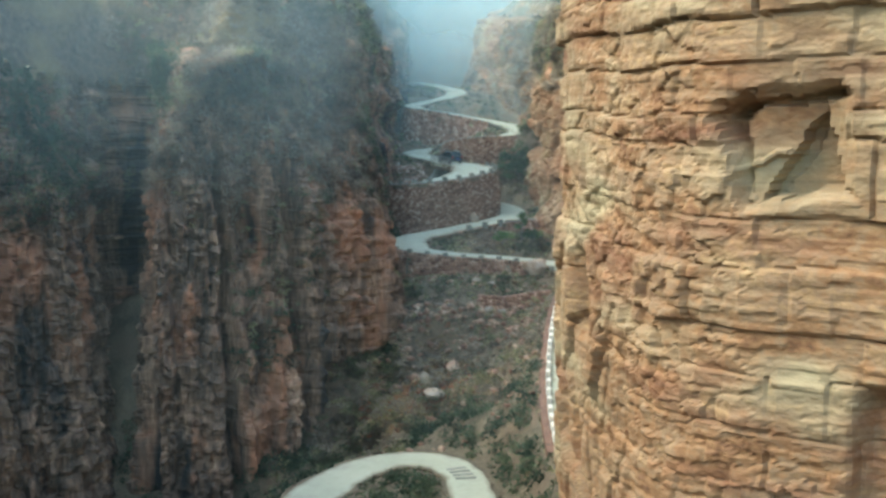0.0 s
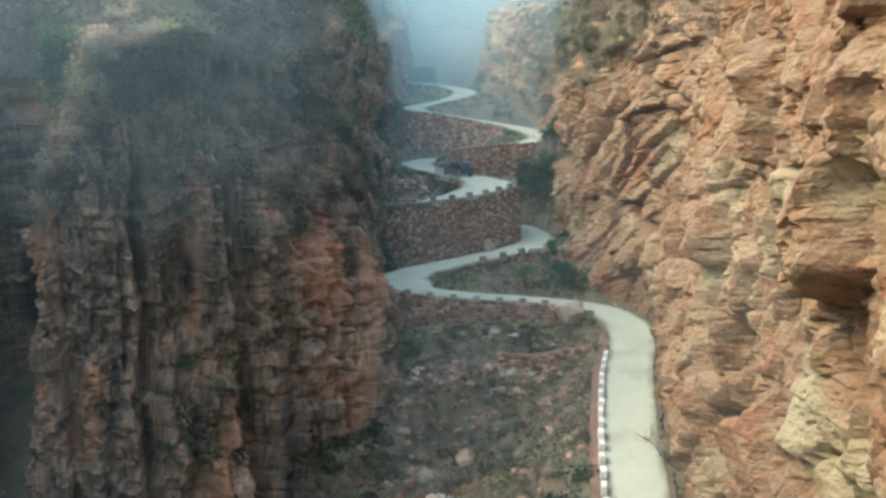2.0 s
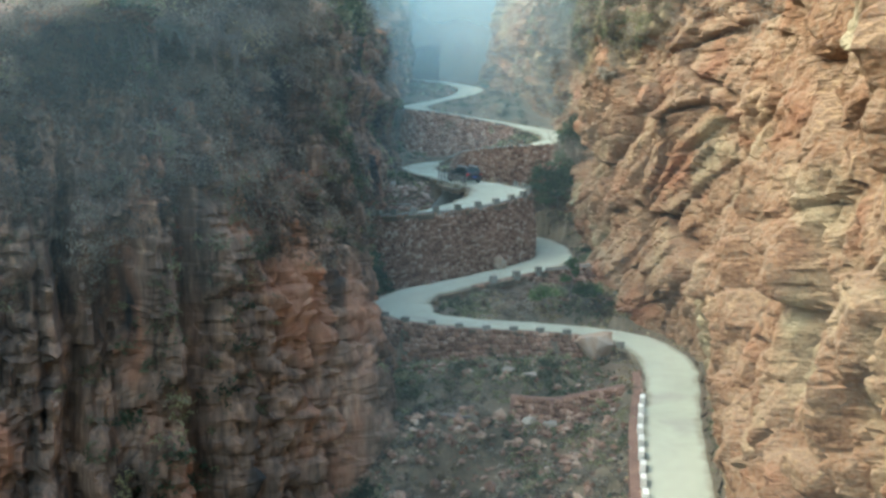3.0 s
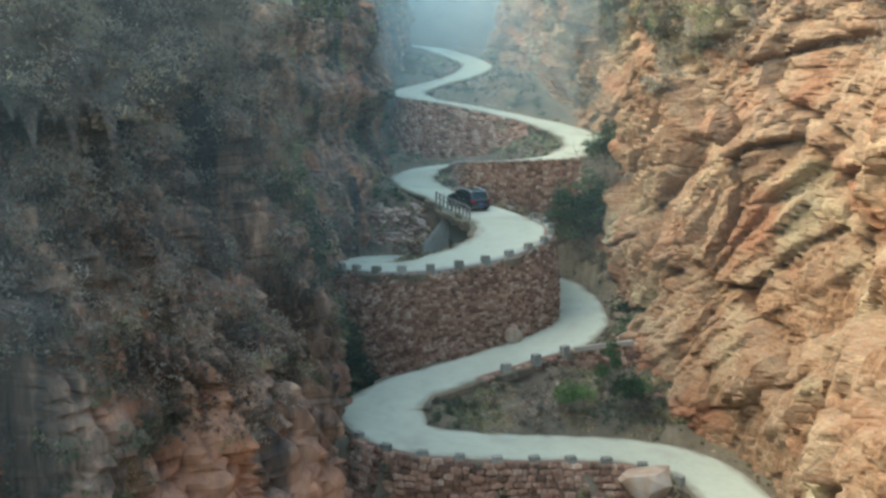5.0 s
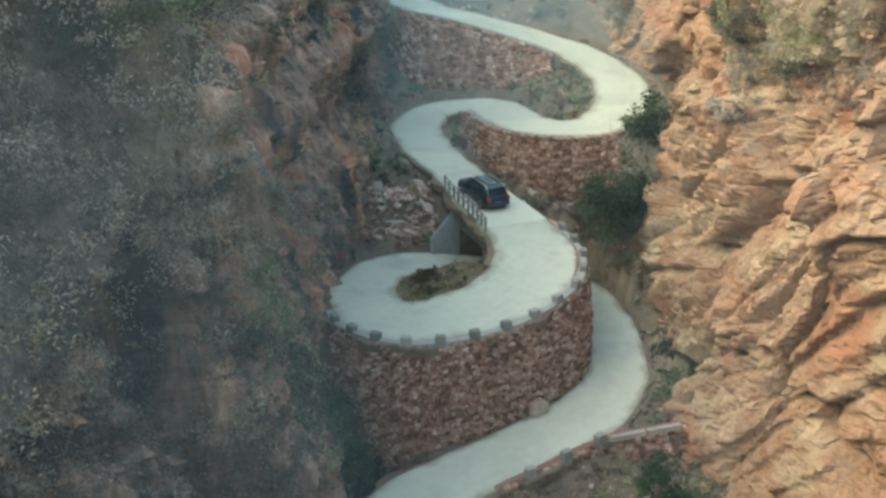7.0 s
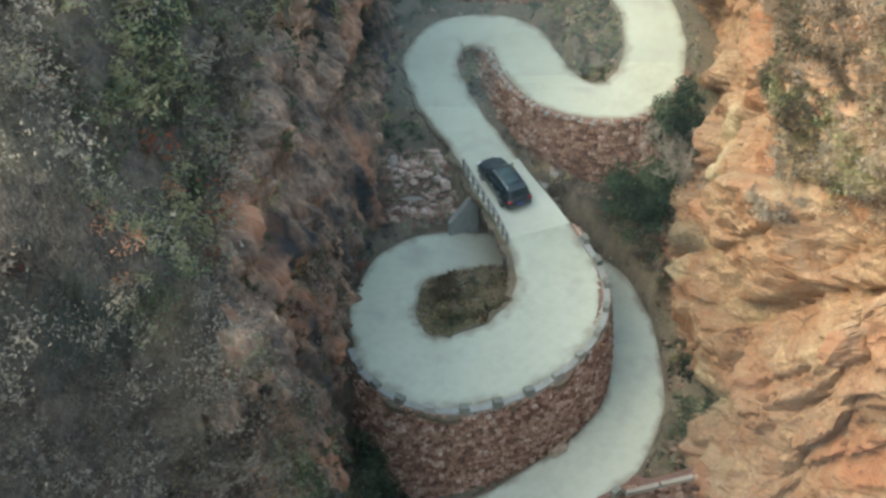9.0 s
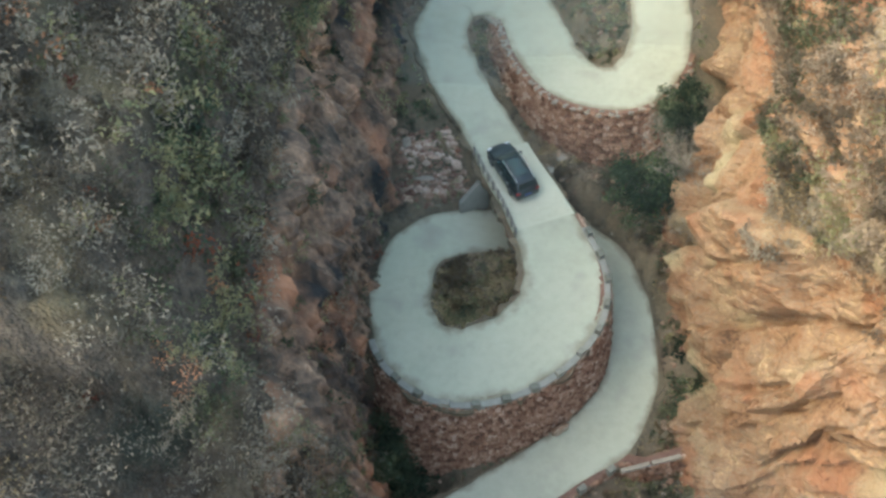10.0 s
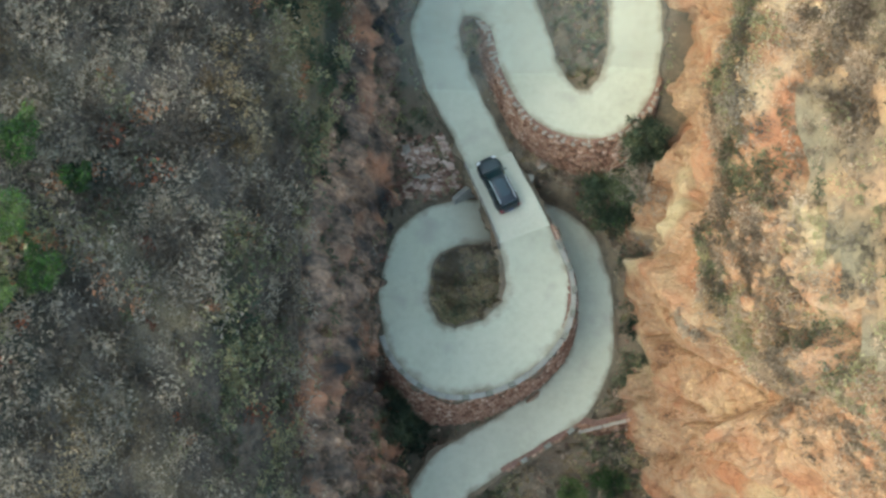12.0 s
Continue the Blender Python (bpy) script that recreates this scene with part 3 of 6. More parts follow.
def ground_height(x, y):
    """Open ground: a blend of the road's shoulders and the free places, cut down outside the walls and under the road."""
    x, y = np.asarray(x, float).ravel(), np.asarray(y, float).ravel()
    z = np.empty(x.shape)
    for i in range(0, len(x), 3000):
        q = (x[i:i + 3000, None] - SAMPLES[None, :, 0]) ** 2 + (y[i:i + 3000, None] - SAMPLES[None, :, 1]) ** 2 + 0.15
        w = q**-2.0
        z[i:i + 3000] = (w * SAMPLES[None, :, 2]).sum(1) / w.sum(1)
    rough = 0.28 * fbm(x * 0.35, y * 0.35, 0 * x, 4, 5) + 0.10 * vnoise(x * 1.7, y * 1.7, 0 * x, 9)
    dr, kr = near_line(x, y, road[not_deck])
    z = z + rough * np.clip((dr - 2.6) / 2.0, 0, 1)
    for top, foot in ((W_LOOP_TOP, W_LOOP_FOOT), (W_BEND_TOP, W_BEND_FOOT), (W_UP_TOP, W_UP_FOOT), (W_TERRACE_TOP, W_TERRACE_FOOT), (W_SIDE_TOP, W_SIDE_FOOT), (W_LOW_TOP, W_LOW_FOOT), (W_FAR_TOP, W_FAR_FOOT)):
        d, k = near_line(x, y, foot)
        dt, kt = near_line(x, y, top)
        outside = (d < dt) & (d < 2.2)
        z = np.where(outside, np.minimum(z, foot[k, 2] + 0.1 + np.clip(d - 1.0, 0, 2) * 0.5), z)
    lowest = road[not_deck]
    for i in range(0, len(x), 3000):
        q = np.hypot(x[i:i + 3000, None] - lowest[None, :, 0], y[i:i + 3000, None] - lowest[None, :, 1])
        cap = np.where(q < lowest[None, :, 3] / 2 + 0.55, lowest[None, :, 2] - 0.16, 1e9).min(1)
        z[i:i + 3000] = np.minimum(z[i:i + 3000], cap)
    return z


xs = np.unique(np.r_[np.linspace(-160, -16, 30), np.arange(-16, 20, 0.5), np.linspace(20, 160, 30)])
ys = np.unique(np.r_[np.linspace(-120, 56, 36), np.arange(56, 122, 0.6), np.arange(122, 176, 0.45), np.arange(176, 222, 1.0), np.linspace(222, 620, 60)])
GX, GY = np.meshgrid(xs, ys)
GZ = ground_height(GX, GY).reshape(GX.shape)
tagged(new("ground", quick("ground", np.stack([GX, GY, GZ], -1), grid_faces(len(ys), len(xs)), EARTH, True)), "stony brown gully floor with dry grass", "ground", kind="structure")


def lay(x, y):
    """The height of the built ground sheet at places in plan."""
    x, y = np.asarray(x, float), np.asarray(y, float)
    i, j = np.clip(np.searchsorted(xs, x) - 1, 0, len(xs) - 2), np.clip(np.searchsorted(ys, y) - 1, 0, len(ys) - 2)
    u, v = (x - xs[i]) / (xs[i + 1] - xs[i]), (y - ys[j]) / (ys[j + 1] - ys[j])
    return GZ[j, i] * (1 - u) * (1 - v) + GZ[j, i + 1] * u * (1 - v) + GZ[j + 1, i] * (1 - u) * v + GZ[j + 1, i + 1] * u * v


# ---------------------------------------------------------------- the road: one ribbon with rounded shoulders
def ribbon(name, i0, i1, material, thick, lift=0.0, ragged=0.1):
    i = np.arange(i0, i1 + 1)
    half = road[i, 3] / 2
    cols = []
    profile = ((-1.0, -thick), (-1.0, -0.05), (-0.96, 0.0), (-0.5, 0.02), (0.0, 0.035), (0.5, 0.02), (0.96, 0.0), (1.0, -0.05), (1.0, -thick))
    for f, dz in profile:
        wob = ragged * vnoise(i * 0.35, 3.0 * np.sign(f) + 0 * i, 0 * i, 21) * (abs(f) > 0.9)
        cols.append(np.c_[road[i, :2] + right[i] * (f * half + np.sign(f) * wob)[:, None], road[i, 2] + dz + lift])
    V = np.stack(cols, 1)
    me = quick(name, V, grid_faces(len(i), len(cols), True), material)
    rim = me.attributes.new("rim", "FLOAT", "POINT")
    rim.data.foreach_set("value", np.tile(np.abs([f for f, dz in profile]), len(i)).astype(np.float32))
    return me


verge = ribbon("verge", 0, len(road) - 1, EARTH, 0.5, -0.05, 0.3)
co = np.empty(len(verge.vertices) * 3, np.float32)
verge.vertices.foreach_get("co", co)
co = co.reshape(len(road), 9, 3)
wide = 0.15 + 0.3 * rng.random((len(road), 1))
for c, s in ((0, -1), (1, -1), (2, -1), (6, 1), (7, 1), (8, 1)):
    co[:, c, :2] += s * right * wide
co[I_DECK0:I_DECK1 + 1] -= (0, 0, 0.35)
verge.vertices.foreach_set("co", co.ravel())
tagged(new("verge", verge), "dusty earth verge along the concrete road", "verge", kind="structure")
tagged(new("road", ribbon("road", 0, len(road) - 1, ROADM, 0.45)), "pale worn concrete mountain road winding up the gorge", "road", kind="structure")

# ---------------------------------------------------------------- cliffs
def cliff_line(points, step_of):
    P, s = spline([(x, y, 0) for x, y in points], 0.1)
    keep, last = [0], 0.0
    for k in range(1, len(s)):
        if s[k] - last >= step_of(P[k, 0], P[k, 1]):
            keep.append(k)
            last = s[k]
    n = sideways(P)
    for _ in range(2):
        n = np.stack([np.convolve(np.pad(n[:, c], 12, "edge"), np.ones(25) / 25, "valid") for c in (0, 1)], 1)
    n /= np.linalg.norm(n, axis=1)[:, None]
    return P[keep, :2], n[keep], s[keep]


# west: upright columns and deep chimneys in the shade
WP, WN, WS = cliff_line(WEST, lambda x, y: 0.22 if 78 < y < 172 else (0.8 if 60 < y < 215 else 3.0))
rows = 220
v = np.linspace(0, 1, rows)[:, None]
low = np.interp(WP[:, 1], [-70, 60, 100, 130, 170, 230, 320], [-26, -12, -6, 12, 22, 34, 60])[None, :]
high = (west_top(WP[:, 1]) + 0.4 + np.interp(WP[:, 1], [96, 112], [0.3, 0.12]) * (2.2 + 3.2 * fbm(WS * 0.13, 0 * WS, 0 * WS, 2, 31) + 2.4 * fbm(WS * 0.45, 0 * WS, 0 * WS, 2, 33)))[None, :]
Z = low + v * (high - low)
S = np.broadcast_to(WS[None, :], Z.shape)
warp = 0.8 * fbm(S * 0.2, Z * 0.12, 0 * Z, 3, 40)
r1, r2, gap = cells(S / 1.9 + 0.6 * warp, Z / 9.0 + 0.4 * warp, 41)
q1, q2, gap2 = cells(S / 0.8 + warp, Z / 2.2 - warp, 45)
out = 1.5 * fbm(S * 0.09, Z * 0.05, 0 * Z, 3, 42) + 1.0 * (r1 - 0.5) + 0.5 * (q1 - 0.5) - 0.5 * np.exp(-(gap / 0.13) ** 2) - 0.10 * np.exp(-(gap2 / 0.15) ** 2)
out += 0.22 * fbm(S * 0.9, Z * 0.5, 0 * Z, 3, 47) + 0.12 * vnoise(S * 0.6, Z * 2.4, 0 * Z, 48)
shelf = np.floor((Z + 0.5 * warp) / 1.9)
wide = 0.9 + 1.3 * hash3(shelf, 0 * Z, 0 * Z, 36)
u = S / wide + 7 * hash3(shelf, 0 * Z + 1, 0 * Z, 37)
g = u - np.floor(u)
f = (Z + 0.5 * warp) / 1.9 - shelf
out += 0.55 * (hash3(shelf, np.floor(u), 0 * Z, 38) - 0.5) - 0.3 * np.exp(-(np.minimum(g, 1 - g) * wide / 0.12) ** 2) - 0.15 * np.exp(-(np.minimum(f, 1 - f) / 0.06) ** 2)
for x0, w, deep in ((-18.3, 0.55, 3.2), (-12.3, 0.6, 4.6), (-22.4, 0.35, 0.9)):  # chimneys between the columns
    out -= deep * np.exp(-((WP[None, :, 0] - x0 - 0.35 * vnoise(Z * 0.22, 0 * Z, 0 * Z + x0, 34)) / w) ** 2) * (WP[None, :, 1] < 99) * np.clip((30 - Z) / 4, 0.25, 1)
toe = np.interp(WP[:, 1], [97.5, 101, 108, 112.5], [0, 1, 1, 0])[None, :] * (WP[None, :, 0] > -12)
out += 3.0 * toe * np.clip((25 - Z) / 10, 0, 1)
band = np.clip((WP[None, :, 1] - 116) / 5, 0, 1) * np.clip((178 - WP[None, :, 1]) / 8, 0, 1)
zw = Z + 1.3 * fbm(S * 0.1, 0 * Z, 0 * Z, 2, 39)
out *= 1 - 0.3 * band
out += band * (0.3 * np.clip((28.5 - zw) / 1.5, 0, 1) - 1.4 * np.exp(-((zw - 31) / 1.7) ** 2) + 0.9 * np.exp(-((zw - 34.8) / 1.0) ** 2) - 0.9 * np.exp(-((zw - 37.6) / 0.9) ** 2))
b1, bgap = facets(S / 1.1 + warp, Z / 1.5 - warp, 141, 1.0)
b2, bgap2 = facets(S / 0.55 + warp, Z / 0.6 + warp, 146, 0.9)
out += 0.6 * b1 - 0.25 * np.exp(-(bgap / 0.08) ** 2) + 0.2 * b2
chim = vnoise(S * 0.16, Z * 0.02, 0 * Z, 49)
out -= 3.0 * np.clip((chim - 0.40) / 0.2, 0, 1) + 2.0 * np.clip((chim - 0.28) / 0.2, 0, 1) * np.clip((24 - Z) / 3, 0, 1) * (WP[None, :, 1] < 100)
upper = np.interp(WP[:, 1], [60, 106, 118, 130], [0.36, 0.36, 0.12, 0.0])[None, :]
out -= upper * np.maximum(Z - 23 - 2.5 * fbm(S * 0.15, 0 * Z, 0 * Z, 2, 35), 0)
slope = np.interp(WP[:, 1] + 0.3 * np.minimum(WP[:, 0] + 8, 0), [60, 84, 92, 102], [0.08, 0.08, 0.08, 0.1])[None, :]
out -= slope * (Z - np.interp(WP[:, 1], [60, 90, 110, 130, 170, 230], [12, 14, 19, 21, 30, 40])[None, :]) + 4.0 * np.clip((v - 0.96) / 0.04, 0, 1) ** 2
VW = np.stack([WP[None, :, 0] + WN[None, :, 0] * out, WP[None, :, 1] + WN[None, :, 1] * out, Z], -1)
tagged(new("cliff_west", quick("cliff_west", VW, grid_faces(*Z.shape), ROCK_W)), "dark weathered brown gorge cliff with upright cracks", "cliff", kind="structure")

# east: sandstone beds, blocks and slabs in the light
BEDS = 6 + np.cumsum(np.random.default_rng(11).uniform(0.35, 1.7, 48))


def near_relief(S, Z, X, Y):
    """The near buttress: flat beds of uneven height, cut by upright joints, thinly laminated, with one broken niche."""
    one, nil = np.ones_like(Z), np.zeros_like(Z)
    bed = Z - 0.02 * S + 0.3 * fbm(S * 0.22, Z * 0.12, nil, 4, 152) + 0.05 * vnoise(S * 1.3, Z * 0.6, nil, 151)
    layer = np.searchsorted(BEDS, bed.ravel()).reshape(Z.shape).astype(float)
    k = np.clip(layer.astype(int), 1, len(BEDS) - 1)
    gap = np.minimum(np.abs(BEDS[k] - bed), np.abs(bed - BEDS[k - 1]))
    wide = 0.55 + 1.6 * hash3(layer, nil, nil, 153)
    u = S / wide + 9 * hash3(layer, one, nil, 154) + 0.04 * vnoise(Z * 1.3, S * 0.4, nil, 160)
    col = np.floor(u)
    g = np.minimum(u - col, 1 - u + col) * wide
    blk = hash3(layer, col, nil, 155)
    out = 0.17 * (hash3(layer, nil, one, 156) - 0.5) + 0.2 * (blk - 0.5)
    slit = np.clip(0.5 + 1.6 * vnoise(S * 0.35, layer * 3.1, nil, 157), 0, 1)
    out -= (0.07 + 0.17 * slit * (hash3(layer, nil, nil, 158) > 0.55)) * np.exp(-(gap / 0.045) ** 2)
    out -= 0.2 * np.exp(-(g / 0.04) ** 2) * (blk > 0.6)
    thin = np.floor((bed + 0.03 * vnoise(S * 1.1, Z * 0.7, nil, 159)) / 0.145)
    out += 0.055 * (hash3(thin, np.floor(S / 1.3 + thin * 0.37), nil, 161) - 0.5)
    coarse = np.where(Y > 26.5, 0.5, 1.0)
    k1, gap4 = facets(S / 0.5 * coarse, bed / 0.46 * coarse, 162, 0.7)
    broken = np.clip(0.4 + 1.5 * fbm(S * 0.25, Z * 0.25, nil, 2, 163) + 0.2 * (Y > 26.5), 0, 1)
    out += broken * (0.17 * k1 - 0.06 * np.exp(-(gap4 / 0.1) ** 2))
    out += 0.5 * fbm(S * 0.11, Z * 0.09, nil, 3, 164) + 0.05 * fbm(S * 1.7, Z * 3.0, nil, 3, 165)
    out -= 0.7 * np.exp(-((X - 9.45 - 0.1 * vnoise(Z * 1.2, nil, nil, 172)) / 0.4) ** 4) * np.clip((24.6 - Z) / 0.5, 0, 1) * (Y < 27)
    crag = np.clip((Y - 26) / 2, 0, 1) * np.clip((28 - Z) / 2, 0, 1)
    c1, c2, gap5 = cells(S / 1.1, Z / 2.7, 166)
    out = out * (1 - 0.35 * crag) + crag * (0.5 * (c1 - 0.5) - 0.4 * np.exp(-(gap5 / 0.07) ** 2))
    out -= 1.0 * np.exp(-(((Y - 30.2) / 0.7) ** 4 + ((Z - 24.9) / 1.2) ** 4))
    dx, dz = X - 7.72 + 0.05 * vnoise(Z * 1.6, nil, nil, 167), Z - 29.5 + 0.1 * vnoise(S * 1.9, nil, nil, 168)
    dx, dz = dx + 0.22 * fbm(Z * 0.9, S * 0.5, nil, 3, 173), dz + 0.24 * fbm(S * 0.8, Z * 0.4, nil, 3, 174) - 0.16 * dx
    niche = np.clip((1.0 - np.maximum(np.abs(dx + 0.15 * dz) / 1.05, np.abs(dz) / 1.3)) * 4.5, 0, 1) * (Y > 10) * (Y < 27)
    jag = 0.05 * vnoise(Z * 3, S * 2, nil, 171)
    cut = dx + 0.12 + jag - 0.54 * (dz + 0.4)  # the dark diagonal under the leaning slab
    shoulder = dx - 0.78 + jag + 0.27 * (dz + 0.45)
    deep = np.where(cut < 0, 0.46 + 0.16 * dx - 0.10 * dz, np.where(shoulder > 0, 0.34 - 0.22 * dx, 0.86 - 0.1 * dz))
    deep = np.where((np.abs(cut - 0.08) < 0.13) & (dz < 0.35) & (dz > -1.05), 1.0, deep)
    deep = np.where((dx < -0.72 + jag) & (dx > -1.0), 0.8, deep)
    deep = np.where(np.abs(dz - 0.95 - 0.1 * dx - jag) < 0.09, deep + 0.35, deep)
    deep = np.where(dz < -1.08 + jag, 0.25, deep) - 0.12 * (np.abs(dz + 0.2 - 0.2 * dx) < 0.06) * (cut < 0)
    return out * (1 - niche) - niche * (deep + 0.06 * fbm(S * 1.5, Z * 1.5, nil, 3, 170))


def east_relief(S, Z, X, Y):
    """How far the sandstone stands out of its line in plan."""
    one, nil, along = np.ones_like(Z), np.zeros_like(Z), S
    bed = Z - 0.06 * (Y - 100) + 0.35 * fbm(S * 0.08, Z * 0.06, nil, 3, 52) + 0.06 * vnoise(S * 0.8, Z * 0.5, nil, 57)
    layer = np.floor(bed / 1.3)
    f = bed / 1.3 - layer
    wide = 1.2 + 2.4 * hash3(layer, nil, nil, 53)
    u = S / (wide * 1.5) + 9 * hash3(layer, one, nil, 54)
    col = np.floor(u)
    g = u - col
    blk = hash3(layer, col, nil, 55)
    thin = np.floor(bed / 0.33)
    diagonal = np.interp(Y, [50, 95, 112, 170], [0.0, 0.25, 1.0, 0.9]) * np.clip((35.5 + 0.12 * (Y - 120) + 2.5 * fbm(S * 0.1, Z * 0.05, nil, 2, 59) - Z) / 2.5, 0, 1)
    flat = 1 - 0.8 * diagonal
    big = np.interp(Y, [40, 60, 110], [1.0, 0.75, 1.4])
    even = np.interp(Y, [40, 58, 106, 116], [1.0, 0.25, 0.25, 1.0])
    out = big * (0.3 * even * (hash3(layer, nil, one, 56) - 0.5) + 0.5 * (blk - 0.5)) - 0.25 * even * np.exp(-(np.minimum(f, 1 - f) / 0.04) ** 2)
    out -= 0.4 * np.exp(-(np.minimum(g, 1 - g) * wide / 0.07) ** 2) * (blk > 0.4)
    out += 0.05 * (1 - np.abs(2 * f - 1) ** 8) + 0.015 * (hash3(thin, np.floor(S / 2.3 + thin * 0.37), nil, 58) - 0.5)
    out = out * flat * np.interp(Y, [44, 62], [1.0, 0.4])
    S = np.cumsum(np.gradient(S[0]) / np.interp(Y[0], [60, 112], [1.3, 1.0]))[None, :] + 0 * Z  # longer blocks along the lane
    diag, rise = S * 0.64 - Z * 0.77, Z * 0.64 + S * 0.77
    slab = np.interp(Y, [36, 48, 62, 100, 118], [0.4, 0.55, 1.05, 1.0, 0.75]) + 0.4 * diagonal
    warp = 0.25 * fbm(S * 0.25, Z * 0.25, nil, 3, 60)
    lean = np.interp(Y, [60, 90, 112], [0.2, 0.5, 1.0])
    diag, rise = S + (diag - S) * lean, Z + (rise - Z) * lean
    wl = np.clip((Y - 106) / 10, 0, 1)
    e1, egap = facets(S / 4.6 + warp, Z / 7.5 + warp, 91, 0.9)
    e2, egap2 = facets(S / 1.8 + warp, Z / 3.6 - warp, 94, 0.7)
    e2 = e2 * 1.5
    f1, gap = facets(diag / 6.8 + warp, rise / 5.2 + warp, 61, 0.9)
    f2, gap2 = facets(diag / 4.4 + warp, rise / 1.8 - warp, 71, 0.7)
    f1, f2 = soften(e1 * (1 - wl) + f1 * wl, 2), e2 * (1 - wl) + f2 * wl
    gap, gap2 = np.where(wl < 0.5, egap, gap), np.where(wl < 0.5, egap2, gap2)
    f3, gap3 = facets((S * (1 - wl) + rise * wl) / 0.8 + warp, (Z * (1 - wl) + diag * wl) / 1.5 + warp, 81, 0.8)
    crumbs = 0.26 * fbm(S * 0.9, Z * 0.9, nil, 4, 67)
    lump, knob = np.clip(gap2 / 0.14, 0, 1) - 0.8, np.clip(gap3 / 0.16, 0, 1) - 0.8  # worn blocks between the cracks
    out += slab * (2.3 * f1 - 1.0 * np.exp(-(gap / 0.06) ** 2) + 0.62 * f2 + 0.32 * lump) + 0.24 * f3 + 0.1 * knob
    out += 2.0 * fbm(S * 0.07, Z * 0.07, nil, 3, 66) + crumbs
    cracks = 0 * Z
    for s0, z0, z1, w in EAST_CRACKS:
        cracks = cracks + 1.0 * np.exp(-((Y - s0 + 0.6 * (Z - z0) * diagonal + 0.3 * vnoise(Z * 0.7, nil, nil, 72)) / w) ** 2) * np.clip((Z - z0) / 0.6, 0, 1) * np.clip((z1 - Z) / 0.6, 0, 1)
    near = np.clip((41 - Y) / 4, 0, 1)
    total = out * (1 - near) + (near_relief(along, Z, X, Y) + 0.3) * near - east_batter(Y) * (Z - east_foot(Y))
    lane = np.interp(Y, [50, 66, 92, 110, 118, 128, 138], [6.6, 8.1, 11.3, 13.3, 15.5, 18.2, 20.0])
    room = 0.15 + 0.3 * np.clip(Z - lane - 1.8, 0, 99) + np.clip((Z - lane - 0.8) / 2, 0.3, 1) * (0.6 * f2 + 0.45 * lump + 0.8 * f3 + 0.3 * knob + crumbs)
    return np.where((Y > 46) & (Y < 140), np.minimum(total, room + 0.3 * (Y > 118)), total) - cracks * (1 - near)


EAST_CRACKS = [(25.4, 23.0, 27.0, 0.07), (23.4, 26.0, 28.2, 0.06), (28.5, 26.0, 31.0, 0.08), (83.0, 20.0, 29.0, 0.35), (76.0, 12.0, 22.0, 0.3), (99.0, 22.0, 34.0, 0.5), (108.0, 15.0, 24.0, 0.35), (118.0, 26.0, 38.0, 0.4), (121.5, 21.0, 31.0, 0.25), (125.0, 23.0, 35.0, 0.35), (128.0, 21.0, 29.0, 0.25), (134.5, 25.0, 35.0, 0.3), (131.0, 24.0, 33.0, 0.4), (141.0, 30.0, 40.0, 0.5)]
EP, EN, ES = cliff_line(EAST, lambda x, y: 0.8 if 14 < y < 37 and x < 14 else (0.28 if 37 <= y <= 58 else 0.215 if 58 < y < 170 else (0.8 if 0 < y < 215 else 3.0)))
EN = -EN
rows = 255
v = np.linspace(0, 1, rows)[:, None]
low = np.interp(EP[:, 1], [-70, 14, 40, 60, 100, 130, 170, 230, 330], [-26, -8, -4, 3, 8, 14, 24, 36, 66])[None, :]
high = east_top(EP[:, 1])[None, :] + 1.5 * fbm(ES * 0.1, 0 * ES, 0 * ES, 3, 51)[None, :]
Z = low + v * (high - low)
S, X, Y = (np.broadcast_to(q[None, :], Z.shape) for q in (ES, EP[:, 0], EP[:, 1]))
out = east_relief(S, Z, X, Y) - 4.0 * np.clip((v - 0.97) / 0.03, 0, 1) ** 2
out -= 1.6 * np.clip((Y - 13) / 2, 0, 1) * np.clip((38.5 - Y) / 1.5, 0, 1) * (X < 14.5) * np.clip((Z - 10) / 2, 0, 1) * np.clip((44 - Z) / 2, 0, 1)
VE = np.stack([EP[None, :, 0] + EN[None, :, 0] * out, EP[None, :, 1] + EN[None, :, 1] * out, Z], -1)
tagged(new("cliff_east", quick("cliff_east", VE, grid_faces(*Z.shape)[:, ::-1], ROCK_E)), "tan layered sandstone cliff with broken blocks and ledges", "cliff", kind="structure")

# the near buttress, the same beds cut finer
NP, NN, NS = cliff_line(EAST, lambda x, y: 0.072 if 14.5 < y < 37.5 and x < 14 else 50.0)
pick = (NP[:, 1] > 14.5) & (NP[:, 1] < 37.5) & (NP[:, 0] < 14)
NP, NN, NS = NP[pick], -NN[pick], NS[pick]
Z = np.broadcast_to(np.linspace(11, 43, 440)[:, None], (440, len(NS)))
S, X, Y = (np.broadcast_to(q[None, :], Z.shape) for q in (NS, NP[:, 0], NP[:, 1]))
out = east_relief(S, Z, X, Y)
rim = np.minimum.reduce([np.arange(440)[:, None] + 0 * S, 439 - np.arange(440)[:, None] + 0 * S, np.arange(len(NS))[None, :] + 0 * S, len(NS) - 1 - np.arange(len(NS))[None, :] + 0 * S])
out = out - 2.2 * np.clip(1 - rim / 12, 0, 1)
VN = np.stack([NP[None, :, 0] + NN[None, :, 0] * out, NP[None, :, 1] + NN[None, :, 1] * out, Z], -1)
tagged(new("buttress_east", quick("buttress_east", VN, grid_faces(*Z.shape)[:, ::-1], ROCK_N)), "near sandstone buttress with thin beds and a broken niche", "cliff", kind="structure")


